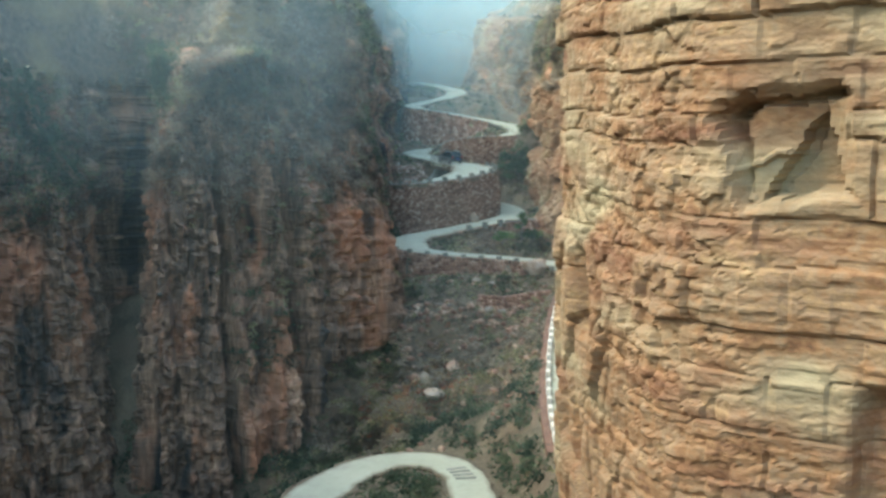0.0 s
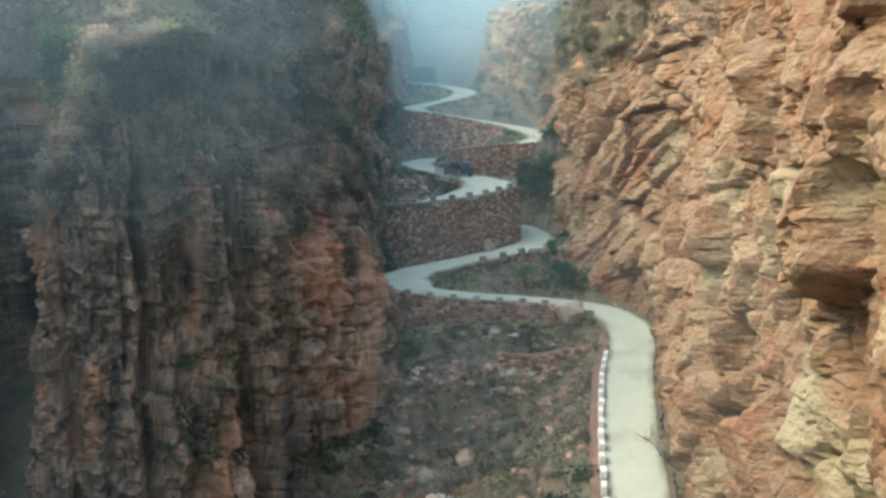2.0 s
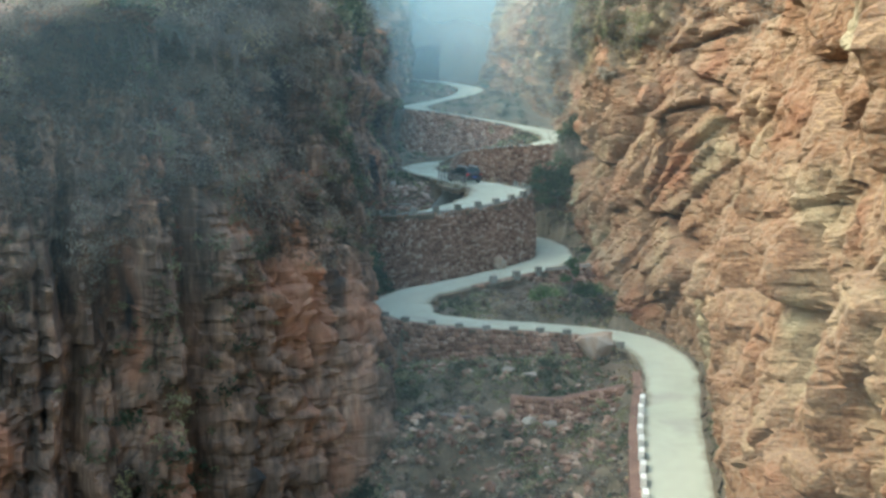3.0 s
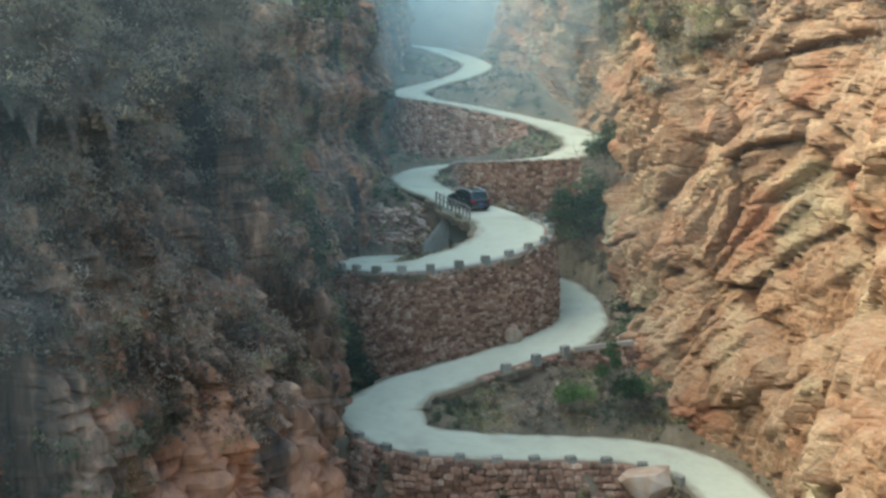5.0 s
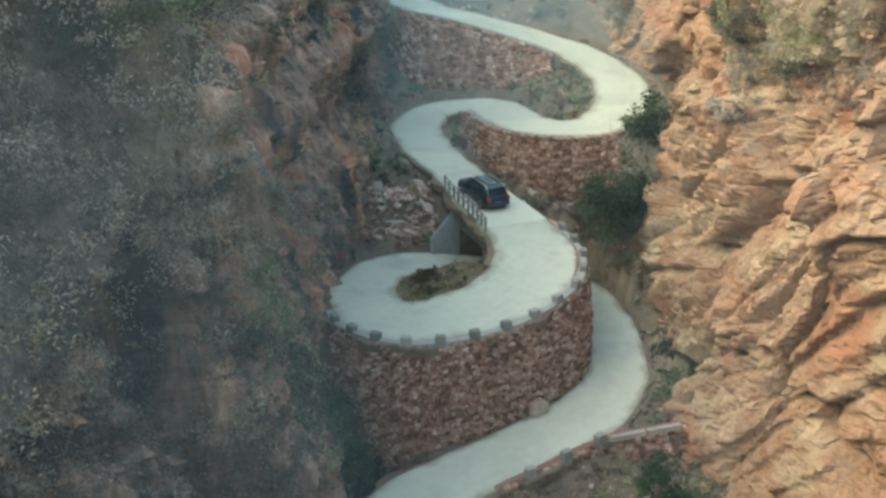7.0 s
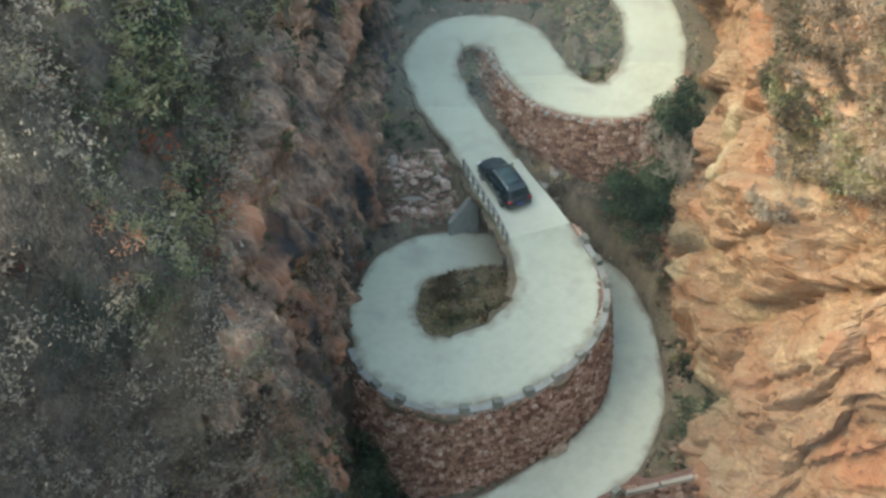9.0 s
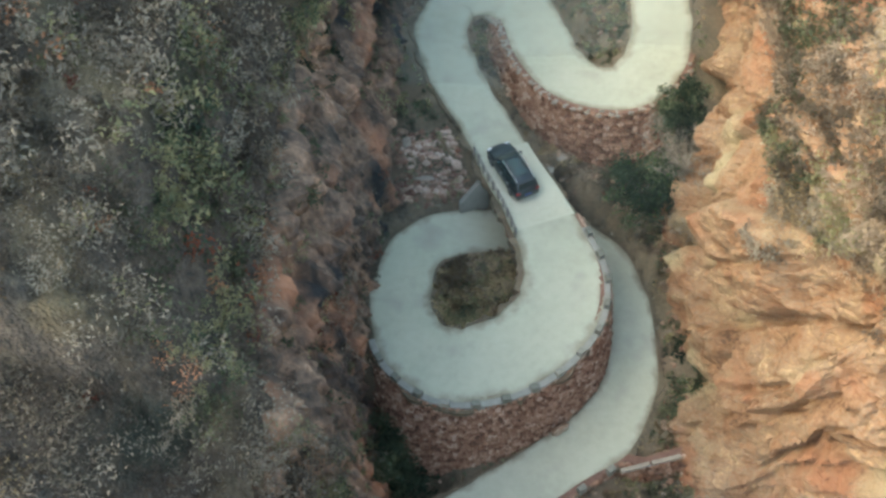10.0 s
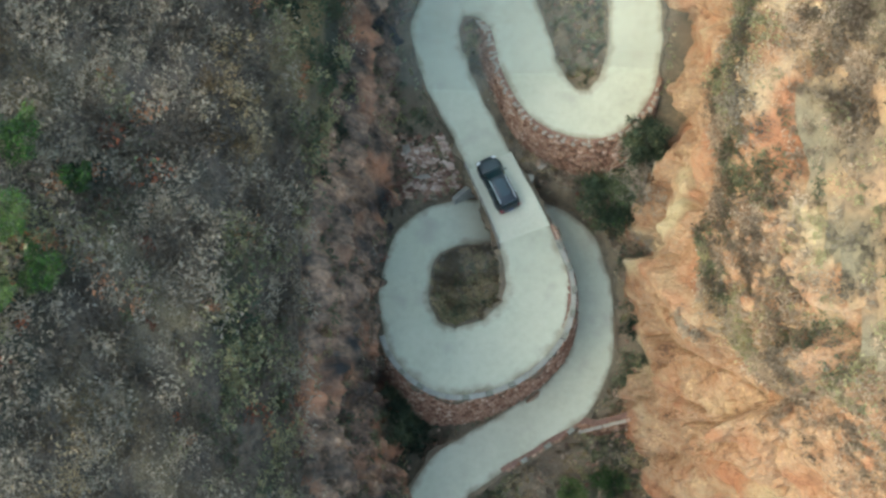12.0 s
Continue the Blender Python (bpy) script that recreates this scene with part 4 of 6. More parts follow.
# hillsides over the cliffs' lips
def hillside(name, line, normal, xs_h, ys_h, lip, runs, rise, tall, material, label, seed, clumps=0.0, ledge=0.0):
    X, Yh = np.meshgrid(xs_h, ys_h)
    if ledge:
        X = X + 0.55 * fbm(X * 0.5, Yh * 0.35, 0 * X, 2, seed + 11)  # an uneven lip
    x, y = X.ravel(), Yh.ravel()
    d, k = near_line(x, y, line)
    inside = -((x - line[k, 0]) * normal[k, 0] + (y - line[k, 1]) * normal[k, 1])
    d = np.where(inside > 0, d, -d)
    top, run = lip(line[k, 1]), runs[k]
    z = top + np.where(d > run, np.minimum((d - run) * rise, tall) + np.clip((d - run) - tall / rise, 0, 30) * 0.7 + np.maximum((d - run) - tall / rise - 30, 0) * 0.25, (d - run) * 14.0)
    z = z + (1.3 * fbm(x * 0.08, y * 0.08, 0 * x, 4, seed) + 0.5 * fbm(x * 0.35, y * 0.35, 0 * x, 3, seed + 5) + clumps * np.abs(fbm(x * 0.55, y * 0.55, z * 0.4, 3, seed + 6))) * np.clip((d - run + 2) / 4, 0, 1)
    if ledge:
        t = z / ledge + 0.5 * fbm(x * 0.07, y * 0.07, 0 * x, 3, seed + 9)
        f = t - np.floor(t)
        z = z + ledge * 0.75 * (np.clip((f - 0.6) / 0.25, 0, 1) - f) * np.clip((d - run) / 2, 0, 1)
    z = np.where(d < 0.2, -40.0, z)
    Zh = z.reshape(X.shape)
    F = grid_faces(*X.shape)
    keep = (z > top - 1.6)[F].all(1)
    tagged(new(name, quick(name, np.stack([X, Yh, Zh], -1), F[keep], material, not ledge)), label, "hillside", kind="structure")
    return xs_h, ys_h, Zh


HW = hillside("hillside_west", WP, WN, np.r_[np.linspace(-160, -50, 28), np.arange(-48, -4, 0.45)], np.r_[np.linspace(-70, 77, 70), np.arange(78, 172, 0.5), np.linspace(192, 380, 60)], west_top, np.interp(WP[:, 1], [60, 106, 118, 130], [5.0, 5.0, 3.8, 2.4]), 2.0, 9.0, HILL,
              "steep dark hillside grown over with winter scrub", 71, 1.6)
HE = hillside("hillside_east", EP, EN, np.r_[np.arange(4, 50, 0.7), np.linspace(51, 160, 24)], np.r_[np.linspace(-70, 56, 30), np.arange(58, 190, 0.9), np.linspace(192, 380, 60)], east_top, 1.6 + east_batter(EP[:, 1]) * (east_top(EP[:, 1]) - east_foot(EP[:, 1])), 0.9, 7.0, HILL_E,
              "dry tan hillside with rock ledges and low scrub", 81, 0.0, 2.2)


def lay_hill(H, x, y):
    hx, hy, hz = H
    i, j = np.clip(np.searchsorted(hx, x) - 1, 0, len(hx) - 2), np.clip(np.searchsorted(hy, y) - 1, 0, len(hy) - 2)
    return np.maximum.reduce([hz[j, i], hz[j, i + 1], hz[j + 1, i], hz[j + 1, i + 1]])

# ---------------------------------------------------------------- retaining walls of rough stone
def stone_shape(k):
    """One rough facing stone, a unit wide and high, its face outward along z."""
    r = np.random.default_rng(100 + k)
    n = 6
    a = np.linspace(0, 2 * math.pi, n, endpoint=False) + r.uniform(-0.18, 0.18, n) + 0.4
    c, s = np.cos(a), np.sin(a)
    p = np.abs(np.c_[c, s]) ** 0.55 * np.sign(np.c_[c, s]) * r.uniform(0.43, 0.53, (n, 1))
    back, mid = np.c_[p, np.full(n, -0.5)], np.c_[p * 1.0, r.uniform(0.15, 0.4, n)]
    face = np.c_[p * r.uniform(0.68, 0.86, (n, 1)), r.uniform(0.72, 1.0, n)]
    tip = np.array([[*r.uniform(-0.1, 0.1, 2), 1.05]])
    V = np.vstack([back, mid, face, tip])
    F = []
    for ring in (0, n):
        for j in range(n):
            q = (j + 1) % n
            F += [(ring + j, ring + q, ring + n + q), (ring + j, ring + n + q, ring + n + j)]
    F += [(2 * n + j, 2 * n + (j + 1) % n, 3 * n) for j in range(n)]
    return V, np.array(F)


STONE_SHAPES = [stone_shape(k) for k in range(12)]
STONE_MESHES = [quick("stone", V, F, STONE) for V, F in STONE_SHAPES]


def resample(P, n):
    s = np.r_[0, np.cumsum(np.linalg.norm(np.diff(P, axis=0), axis=1))]
    return np.stack([np.interp(np.linspace(0, s[-1], n), s, P[:, k]) for k in range(3)], 1), s[-1]


def retaining_wall(name, top, foot, label, size=0.42, singles=300, stretch=0.5, belly=0.15, seed=1):
    """A rubble wall between its foot line and its top line: a core, and stones laid in uneven courses."""
    r = np.random.default_rng(seed)
    n = 90
    T, length = resample(np.asarray(top, float), n)
    B, _ = resample(np.asarray(foot, float), n)
    B = B - (0, 0, 0.5)
    along = np.gradient(0.5 * (T + B), axis=0)
    along /= np.linalg.norm(along, axis=1)[:, None]
    up = (T - B) / np.linalg.norm(T - B, axis=1)[:, None]
    outward = np.cross(along, up)
    outward /= np.linalg.norm(outward, axis=1)[:, None]
    height = np.linalg.norm(T - B, axis=1)
    vs = np.linspace(0, 1, 9)
    core = [B + (T - B) * v + outward * (belly * math.sin(math.pi * v) - 0.10) for v in vs]
    flat = outward * (1, 1, 0)
    flat /= np.linalg.norm(flat, axis=1)[:, None] + 1e-9
    core += [T - flat * 0.62, T - flat * 0.7 - (0, 0, 0.9)]
    wall = tagged(new(name, quick(name, np.stack(core), grid_faces(len(core), n), MORTAR)), label, "retaining wall", "stone retaining walls")
    items = []
    levels = int(height.max() / (size * 0.72)) + 1
    for j in range(levels):
        u = r.uniform(0, size)
        while u < length - 0.15:
            w = size * r.uniform(0.6, 1.55)
            f = (u + w / 2) / length * (n - 1)
            k = int(np.clip(f, 0, n - 1))
            rows_here = max(1, round(height[k] / (size * 0.72)))
            if j < rows_here:
                h = height[k] / rows_here
                v = np.clip((j + 0.5 + r.uniform(-0.18, 0.18)) / rows_here, 0.02, 0.99)
                k2, ff = min(k + 1, n - 1), f - k
                b, t = B[k] * (1 - ff) + B[k2] * ff, T[k] * (1 - ff) + T[k2] * ff
                o = outward[k]
                p = b + (t - b) * v + o * (belly * math.sin(math.pi * v) - 0.06 + r.uniform(-0.05, 0.05))
                spin = r.uniform(-0.16, 0.16)
                ax = along[k] * math.cos(spin) + up[k] * math.sin(spin)
                ay = up[k] * math.cos(spin) - along[k] * math.sin(spin)
                flip = 1 if r.random() < 0.5 else -1
                m = np.eye(4)
                m[:3, 0], m[:3, 1], m[:3, 2], m[:3, 3] = ax * w * 1.06 * flip, ay * h * 1.12 * flip, np.cross(ax, ay) * r.uniform(0.13, 0.26), p
                items.append((abs((u + w / 2) / length - stretch), m, int(r.integers(12))))
            u += w
    items.sort(key=lambda it: it[0])
    for _, m, k in items[:singles]:
        piece("stone", STONE_MESHES[k], wall, Matrix(m.tolist()))
    rest = items[singles:]
    if rest:
        V = np.concatenate([STONE_SHAPES[k][0] @ m[:3, :3].T + m[:3, 3] for _, m, k in rest])
        step = len(STONE_SHAPES[0][0])
        F = np.concatenate([STONE_SHAPES[k][1] + i * step for i, (_, m, k) in enumerate(rest)])
        tagged(piece("stonework", quick("stonework", V, F, STONES), wall), kind="stuff")
    return wall


# ---------------------------------------------------------------- kerbs, guard blocks, bridge
def block_mesh(name, size, bevel, material, taper=0.92):
    bm = bmesh.new()
    box(bm, size, pose(0, 0, size[2] / 2), bevel)
    for q in bm.verts:
        if q.co.z > size[2] * 0.5:
            q.co.x, q.co.y = q.co.x * taper, q.co.y * taper
    me = bpy.data.meshes.new(name)
    bm.to_mesh(me)
    bm.free()
    me.materials.append(material)
    return me


BLOCK = block_mesh("guard_block", (0.62, 0.42, 0.8), 0.05, GUARDM)
WBLOCK = block_mesh("guard_block", (1.0, 0.36, 0.75), 0.05, WHITEB)
BEAM = block_mesh("parapet_beam", (2.0, 0.28, 0.32), 0.03, PALE, 0.97)


def blocks_along(P, mesh, every, label, group, sink=0.3, first=0.0, category="guard block"):
    s = np.r_[0, np.cumsum(np.linalg.norm(np.diff(P[:, :2], axis=0), axis=1))]
    for k, a in enumerate(np.arange(first, s[-1], every)):
        p = [np.interp(a, s, P[:, c]) for c in range(3)]
        q = [np.interp(a + 0.3, s, P[:, c]) for c in range(2)]
        o = [np.interp(a - 0.3, s, P[:, c]) for c in range(2)]
        turn = math.degrees(math.atan2(q[1] - o[1], q[0] - o[0]))
        ob = new(mesh.name.split(".")[0], mesh)
        ob.matrix_basis = pose(p[0], p[1], p[2] - sink, 2 * math.sin(3 * k), 2 * math.cos(5 * k), turn + 4 * math.sin(7 * k))
        tagged(ob, label, category, group)


def kerb(name, P, wide, high, material, label):
    n = sideways(P)
    prof = [(-wide / 2, -0.5), (-wide / 2, high - 0.03), (-wide / 2 + 0.03, high), (wide / 2 - 0.03, high), (wide / 2, high - 0.03), (wide / 2, -0.5)]
    V = np.stack([np.c_[P[:, :2] + n * a, P[:, 2] + b + 0.02 * vnoise(np.arange(len(P)) * 0.7, 0 * P[:, 0], 0 * P[:, 0], 7)] for a, b in prof], 1)
    tagged(new(name, quick(name, V, grid_faces(len(P), len(prof), True), material)), label, "kerb", kind="structure")


_a, _b = at_road(-6.3, 131.8, 22.2), at_road(3.4, 137.8, 24.5)
kerb("kerb_loop", edge(_a, _b, 1, 0.12), 0.42, 0.12, KERBM, "low concrete kerb on the edge of the road loop")
blocks_along(edge(_a, _b, 1, 0.16), BLOCK, 1.9, "weathered grey-green concrete guard block on the kerb of the loop", "guard blocks on the loop", first=1.6)
_a, _b = at_road(15.2, 111.0, 13.4), at_road(-4.2, 115.6, 16.2)
blocks_along(edge(_a + 6, _b, -1, 0.1), BLOCK, 2.05, "grey concrete guard block on the terrace road's edge", "guard blocks on the terrace road", first=0.5, sink=0.5)
_a, _b = at_road(9.6, 66, 8.1), at_road(14.2, 104, 12.5)
blocks_along(edge(_a, _b, -1, 0.1), WBLOCK, 1.75, "chipped white painted guard block on the lane's edge", "white guard blocks", first=0.4)
kerb("kerb_lane", edge(_a, _b, -1, 0.1), 0.3, 0.08, KERBM, "dark weathered kerb along the lane")
_a, _b = at_road(1.4, 122.9, 17.4), at_road(7.4, 127.1, 18.2)
blocks_along(edge(_a, _b - 2, 1, 0.12), BLOCK, 2.3, "grey guard block beside the lower bend", "guard blocks on the lower bend", first=0.9)
for k, (x0, y0) in enumerate(((8.6, 123.75), (10.62, 124.24))):
    ob = new("parapet_beam", BEAM)
    ob.matrix_basis = pose(x0, y0, 18.15 + 0.1 * k, 0, -3, 13.5)
    tagged(ob, "white concrete parapet beam on a low stone wall", "parapet beam", "parapet beams")
_a, _b = at_road(1.2, 158.4, 26.9), at_road(11.3, 150.5, 28.8)
COPING = edge(_a, _b, 1, 0.3)
_a, _b = at_road(8.6, 163.5, 30.4), at_road(-5.0, 172.0, 33.0)
kerb("kerb_upper", edge(_a, _b, -1, 0.2), 0.34, 0.1, KERBM, "low kerb along the upper road")

# bridge: deck, abutments and railing
i = np.arange(I_DECK0, I_DECK1 + 1)
half = road[i, 3] / 2
prof = [(-1, -0.75), (-1, 0.0), (-0.97, 0.045), (0.0, 0.05), (0.97, 0.045), (1, 0.0), (1, -0.75)]
V = np.stack([np.c_[road[i, :2] + right[i] * (f * (half + 0.06))[:, None], road[i, 2] + dz] for f, dz in prof], 1)
tagged(new("bridge_deck", quick("bridge_deck", V, grid_faces(len(i), len(prof), True), DECKM)), "pale concrete bridge deck over the lower road", "bridge deck", kind="structure")


def slab_wall(name, a, b, z0, z1a, z1b, thick, material, label):
    """An upright wall from a to b in plan, its top at z1a and z1b."""
    a, b = np.array(a, float), np.array(b, float)
    d = (b - a) / np.linalg.norm(b - a)
    n = np.array([d[1], -d[0]]) * thick / 2
    bm = bmesh.new()
    ring = [bm.verts.new((*(p + s * n), z)) for p, z in ((a, z0), (b, z0), (b, z1b), (a, z1a)) for s in (-1, 1)]
    lo0, hi0, lo1, hi1, lo2, hi2, lo3, hi3 = ring
    for f in ((lo0, lo1, lo2, lo3), (hi3, hi2, hi1, hi0), (lo3, lo2, hi2, hi3), (lo0, lo3, hi3, hi0), (lo1, hi1, hi2, lo2), (lo0, hi0, hi1, lo1)):
        bm.faces.new(f)
    bmesh.ops.bevel(bm, geom=bm.edges[:], offset=0.04, segments=1, affect="EDGES")
    return tagged(part(name, bm, material), label, "abutment", kind="structure")


slab_wall("abutment_north", (-1.3, 144.3), (4.0, 143.7), 18.5, 24.3, 24.2, 0.6, KERBM, "grey concrete bridge abutment")
slab_wall("abutment_south", (0.9, 138.5), (5.7, 138.2), 18.0, 23.9, 23.8, 0.6, KERBM, "grey concrete abutment under the loop")
slab_wall("wing_wall", (-0.7, 143.7), (-2.7, 142.7), 19.5, 24.1, 21.7, 0.4, KERBM, "sloping grey concrete wing wall beside the underpass")

RAILM = surface("rusty_rail_paint", [(0.10, 0.09, 0.075), (0.20, 0.19, 0.17), (0.34, 0.33, 0.30)], 3.0, (1, 1, 1), 6.0, 0.7, 0.2, 30.0)
rail_edge = edge(I_DECK0 - 1, I_DECK1 + 1, -1, 0.08)
railing = tagged(new("bridge_railing"), "low dark iron railing along the bridge's edge", "railing")
RP, rl = resample(rail_edge, 10)
railing.location = RP[0]
for p in RP:
    bm = bmesh.new()
    box(bm, (0.12, 0.12, 1.0), pose(*(p - RP[0]), 0, 0, 30) @ pose(0, 0, 0.5), 0.015)
    part("post", bm, RAILM, railing)
for h in (0.55, 0.95):
    bm = bmesh.new()
    tube(bm, [p - RP[0] + (0, 0, h) for p in RP], [0.045] * len(RP), 6)
    part("rail", bm, RAILM, railing)

# painted rumble bars on the lowest bend
i0 = at_road(1.3, 71.0, 5.0)
bars = tagged(new("rumble_strip"), "worn pale rumble bars across the lowest bend", "road marking")
bars.location = road[i0, :3]
for k in range(4):
    j = i0 + 2 * k - 2
    bm = bmesh.new()
    box(bm, (1.5, 0.28, 0.06), Matrix.Translation(Vector(road[j, :3] - road[i0, :3]) + Vector((0, 0, 0.05))) @ Matrix.Rotation(math.atan2(right[j, 1], right[j, 0]), 4, "Z"), 0.02)
    part("bar", bm, KERBM, bars)


# ---------------------------------------------------------------- the car
CARP = paint("black_car_paint", (0.006, 0.014, 0.018), 0.4, 0.2, 0.35)
GLASS = paint("tinted_car_glass", (0.012, 0.03, 0.034), 0.16, 0.0, 0.1)
CHROME = paint("brushed_roof_rail", (0.62, 0.64, 0.65), 0.3, 0.9)
RUBBER = paint("tyre_rubber", (0.02, 0.02, 0.02), 0.85)
PLASTIC = paint("black_trim_plastic", (0.03, 0.03, 0.032), 0.6)
RED = paint("red_lamp_glass", (0.35, 0.01, 0.012), 0.15, 0.0, 0.8)
LAMP = paint("clear_lamp_glass", (0.7, 0.72, 0.74), 0.12, 0.0, 0.8)
RIM = paint("alloy_rim", (0.4, 0.41, 0.42), 0.35, 0.9)
PLATE = paint("number_plate_blue", (0.03, 0.08, 0.32), 0.5)


def loft(bm, stations, close=True):
    """Joins rings of points, each the same length, into a skin; the end rings are capped."""
    rings = [[bm.verts.new(p) for p in st] for st in stations]
    n = len(rings[0])
    for a, b in zip(rings, rings[1:]):
        for k in range(n if close else n - 1):
            bm.faces.new((a[k], a[(k + 1) % n], b[(k + 1) % n], b[k]))
    bm.faces.new(rings[0][::-1])
    bm.faces.new(rings[-1])
    bmesh.ops.recalc_face_normals(bm, faces=bm.faces[:])


def suv(m):
    """A sport utility car, its front along +y, standing on z = 0."""
    car = tagged(new("car"), "black sport utility car with silver roof rails on the bridge", "car")
    car.matrix_basis = m
    bm = bmesh.new()
    body = []
    for y, w, z0, z1, zb in ((-2.36, 0.72, 0.48, 0.92, 0.78), (-2.30, 0.86, 0.36, 1.02, 0.80), (-2.05, 0.93, 0.28, 1.08, 0.82), (-1.2, 0.955, 0.24, 1.08, 0.80), (0.0, 0.955, 0.24, 1.05, 0.78), (0.95, 0.95, 0.24, 1.03, 0.78),
                             (1.45, 0.945, 0.26, 0.99, 0.76), (2.05, 0.91, 0.30, 0.90, 0.70), (2.28, 0.80, 0.36, 0.80, 0.64), (2.38, 0.60, 0.45, 0.68, 0.58)):
        body.append([(-w * 0.9, y, z0), (-w, y, z0 + 0.12), (-w * 1.0, y, zb), (-w * 0.95, y, z1 - 0.06), (-w * 0.8, y, z1), (0, y, z1 + 0.035), (w * 0.8, y, z1), (w * 0.95, y, z1 - 0.06), (w, y, zb), (w, y, z0 + 0.12), (w * 0.9, y, z0)])
    loft(bm, body)
    part("body", bm, CARP, car, smooth=True)
    bm = bmesh.new()
    loft(bm, [[(-w0, y, 1.0), (-w1, y, z), (-w1 * 0.75, y, z + 0.05), (w1 * 0.75, y, z + 0.05), (w1, y, z), (w0, y, 1.0)] for y, w0, w1, z in
              ((-2.22, 0.80, 0.78, 1.06), (-1.86, 0.86, 0.66, 1.52), (-1.2, 0.88, 0.68, 1.60), (-0.2, 0.88, 0.68, 1.61), (0.35, 0.87, 0.66, 1.55), (1.18, 0.86, 0.82, 1.04))])
    part("cabin_frame", bm, CARP, car, smooth=True)

    def pane(name, pts, material=GLASS, label=""):
        bm = bmesh.new()
        c = sum((Vector(p) for p in pts), Vector()) / len(pts)
        nrm = (Vector(pts[1]) - Vector(pts[0])).cross(Vector(pts[2]) - Vector(pts[0])).normalized()
        if nrm.dot(c - Vector((0, -0.4, 1.0))) < 0:
            nrm.negate()
        lo, hi = [bm.verts.new(Vector(p) - nrm * 0.01) for p in pts], [bm.verts.new(Vector(p) + nrm * 0.022) for p in pts]
        bm.faces.new(hi)
        bm.faces.new(lo[::-1])
        for k in range(len(pts)):
            bm.faces.new((lo[k], lo[(k + 1) % len(pts)], hi[(k + 1) % len(pts)], hi[k]))
        bmesh.ops.recalc_face_normals(bm, faces=bm.faces[:])
        return part(name, bm, material, car, label)

    pane("windscreen", [(-0.74, 1.10, 1.11), (0.74, 1.10, 1.11), (0.60, 0.42, 1.56), (-0.60, 0.42, 1.56)])
    pane("rear_window", [(-0.66, -2.16, 1.16), (0.66, -2.16, 1.16), (0.58, -1.92, 1.49), (-0.58, -1.92, 1.49)])
    for s in (-1, 1):
        pane("side_window", [(s * 0.858, 0.95, 1.10), (s * 0.868, -0.25, 1.10), (s * 0.705, -0.25, 1.54), (s * 0.70, 0.36, 1.48)])
        pane("side_window", [(s * 0.868, -0.33, 1.10), (s * 0.865, -1.25, 1.10), (s * 0.71, -1.2, 1.53), (s * 0.705, -0.33, 1.54)])
        pane("quarter_window", [(s * 0.862, -1.33, 1.12), (s * 0.845, -1.88, 1.16), (s * 0.70, -1.75, 1.47), (s * 0.71, -1.28, 1.52)])
        bm = bmesh.new()
        tube(bm, [(s * 0.66, y, z) for y, z in ((-1.8, 1.56), (-1.7, 1.665), (-0.7, 1.70), (0.2, 1.68), (0.3, 1.58))], [0.05] * 5, 6)
        part("roof_rail", bm, CHROME, car, "silver roof rail")
        bm = bmesh.new()
        box(bm, (0.2, 0.16, 0.13), pose(s * 1.03, 0.82, 1.12), 0.04)
        part("mirror", bm, CARP, car)
        bm = bmesh.new()
        box(bm, (0.34, 0.22, 0.15), pose(s * 0.68, 2.17, 0.78, -15, 0, -s * 22), 0.04)
        part("headlight", bm, LAMP, car)
        bm = bmesh.new()
        box(bm, (0.3, 0.16, 0.2), pose(s * 0.72, -2.27, 0.90, 0, 0, s * 14), 0.04)
        part("tail_light", bm, RED, car)
        for y in (-0.15, -1.1):
            bm = bmesh.new()
            box(bm, (0.04, 0.2, 0.035), pose(s * 0.965, y, 0.92), 0.01)
            part("door_handle", bm, CHROME, car)
        for y in (1.45, -1.42):
            bm = bmesh.new()
            tube(bm, [(s * 0.74, y, 0.36), (s * 0.78, y, 0.36), (s * 0.95, y, 0.36), (s * 0.98, y, 0.36)], [0.33, 0.365, 0.365, 0.32], 24)
            tyre = part("tyre", bm, RUBBER, car)
            bm = bmesh.new()
            tube(bm, [(s * 0.93, y, 0.36), (s * 0.985, y, 0.36), (s * 0.97, y, 0.36)], [0.24, 0.23, 0.06], 20)
            part("rim", bm, RIM, tyre)
            bm = bmesh.new()
            tube(bm, [(s * (0.955 + 0.02), y + 0.42 * math.cos(a), 0.36 + 0.42 * math.sin(a)) for a in np.linspace(0.05, math.pi - 0.05, 10)], [0.05] * 10, 5)
            part("wheel_arch", bm, PLASTIC, car)
    bm = bmesh.new()
    box(bm, (0.72, 1.55, 0.03), pose(0, -0.62, 1.665), 0.012)
    part("glass_roof", bm, GLASS, car, "long dark glass roof panel")
    bm = bmesh.new()
    box(bm, (1.62, 0.14, 0.2), pose(0, 2.30, 0.46), 0.05)
    part("bumper", bm, PLASTIC, car)
    bm = bmesh.new()
    box(bm, (1.68, 0.14, 0.22), pose(0, -2.31, 0.50), 0.05)
    part("bumper", bm, PLASTIC, car)
    bm = bmesh.new()
    box(bm, (0.95, 0.06, 0.2), pose(0, 2.36, 0.66, -8), 0.02)
    part("grille", bm, PLASTIC, car)
    bm = bmesh.new()
    box(bm, (0.44, 0.025, 0.13), pose(0, -2.385, 0.66), 0.006)
    part("number_plate", bm, PLATE, car)
    bm = bmesh.new()
    box(bm, (1.25, 0.2, 0.04), pose(0, -1.95, 1.60, 12), 0.015)
    part("rear_spoiler", bm, CARP, car)
    return car


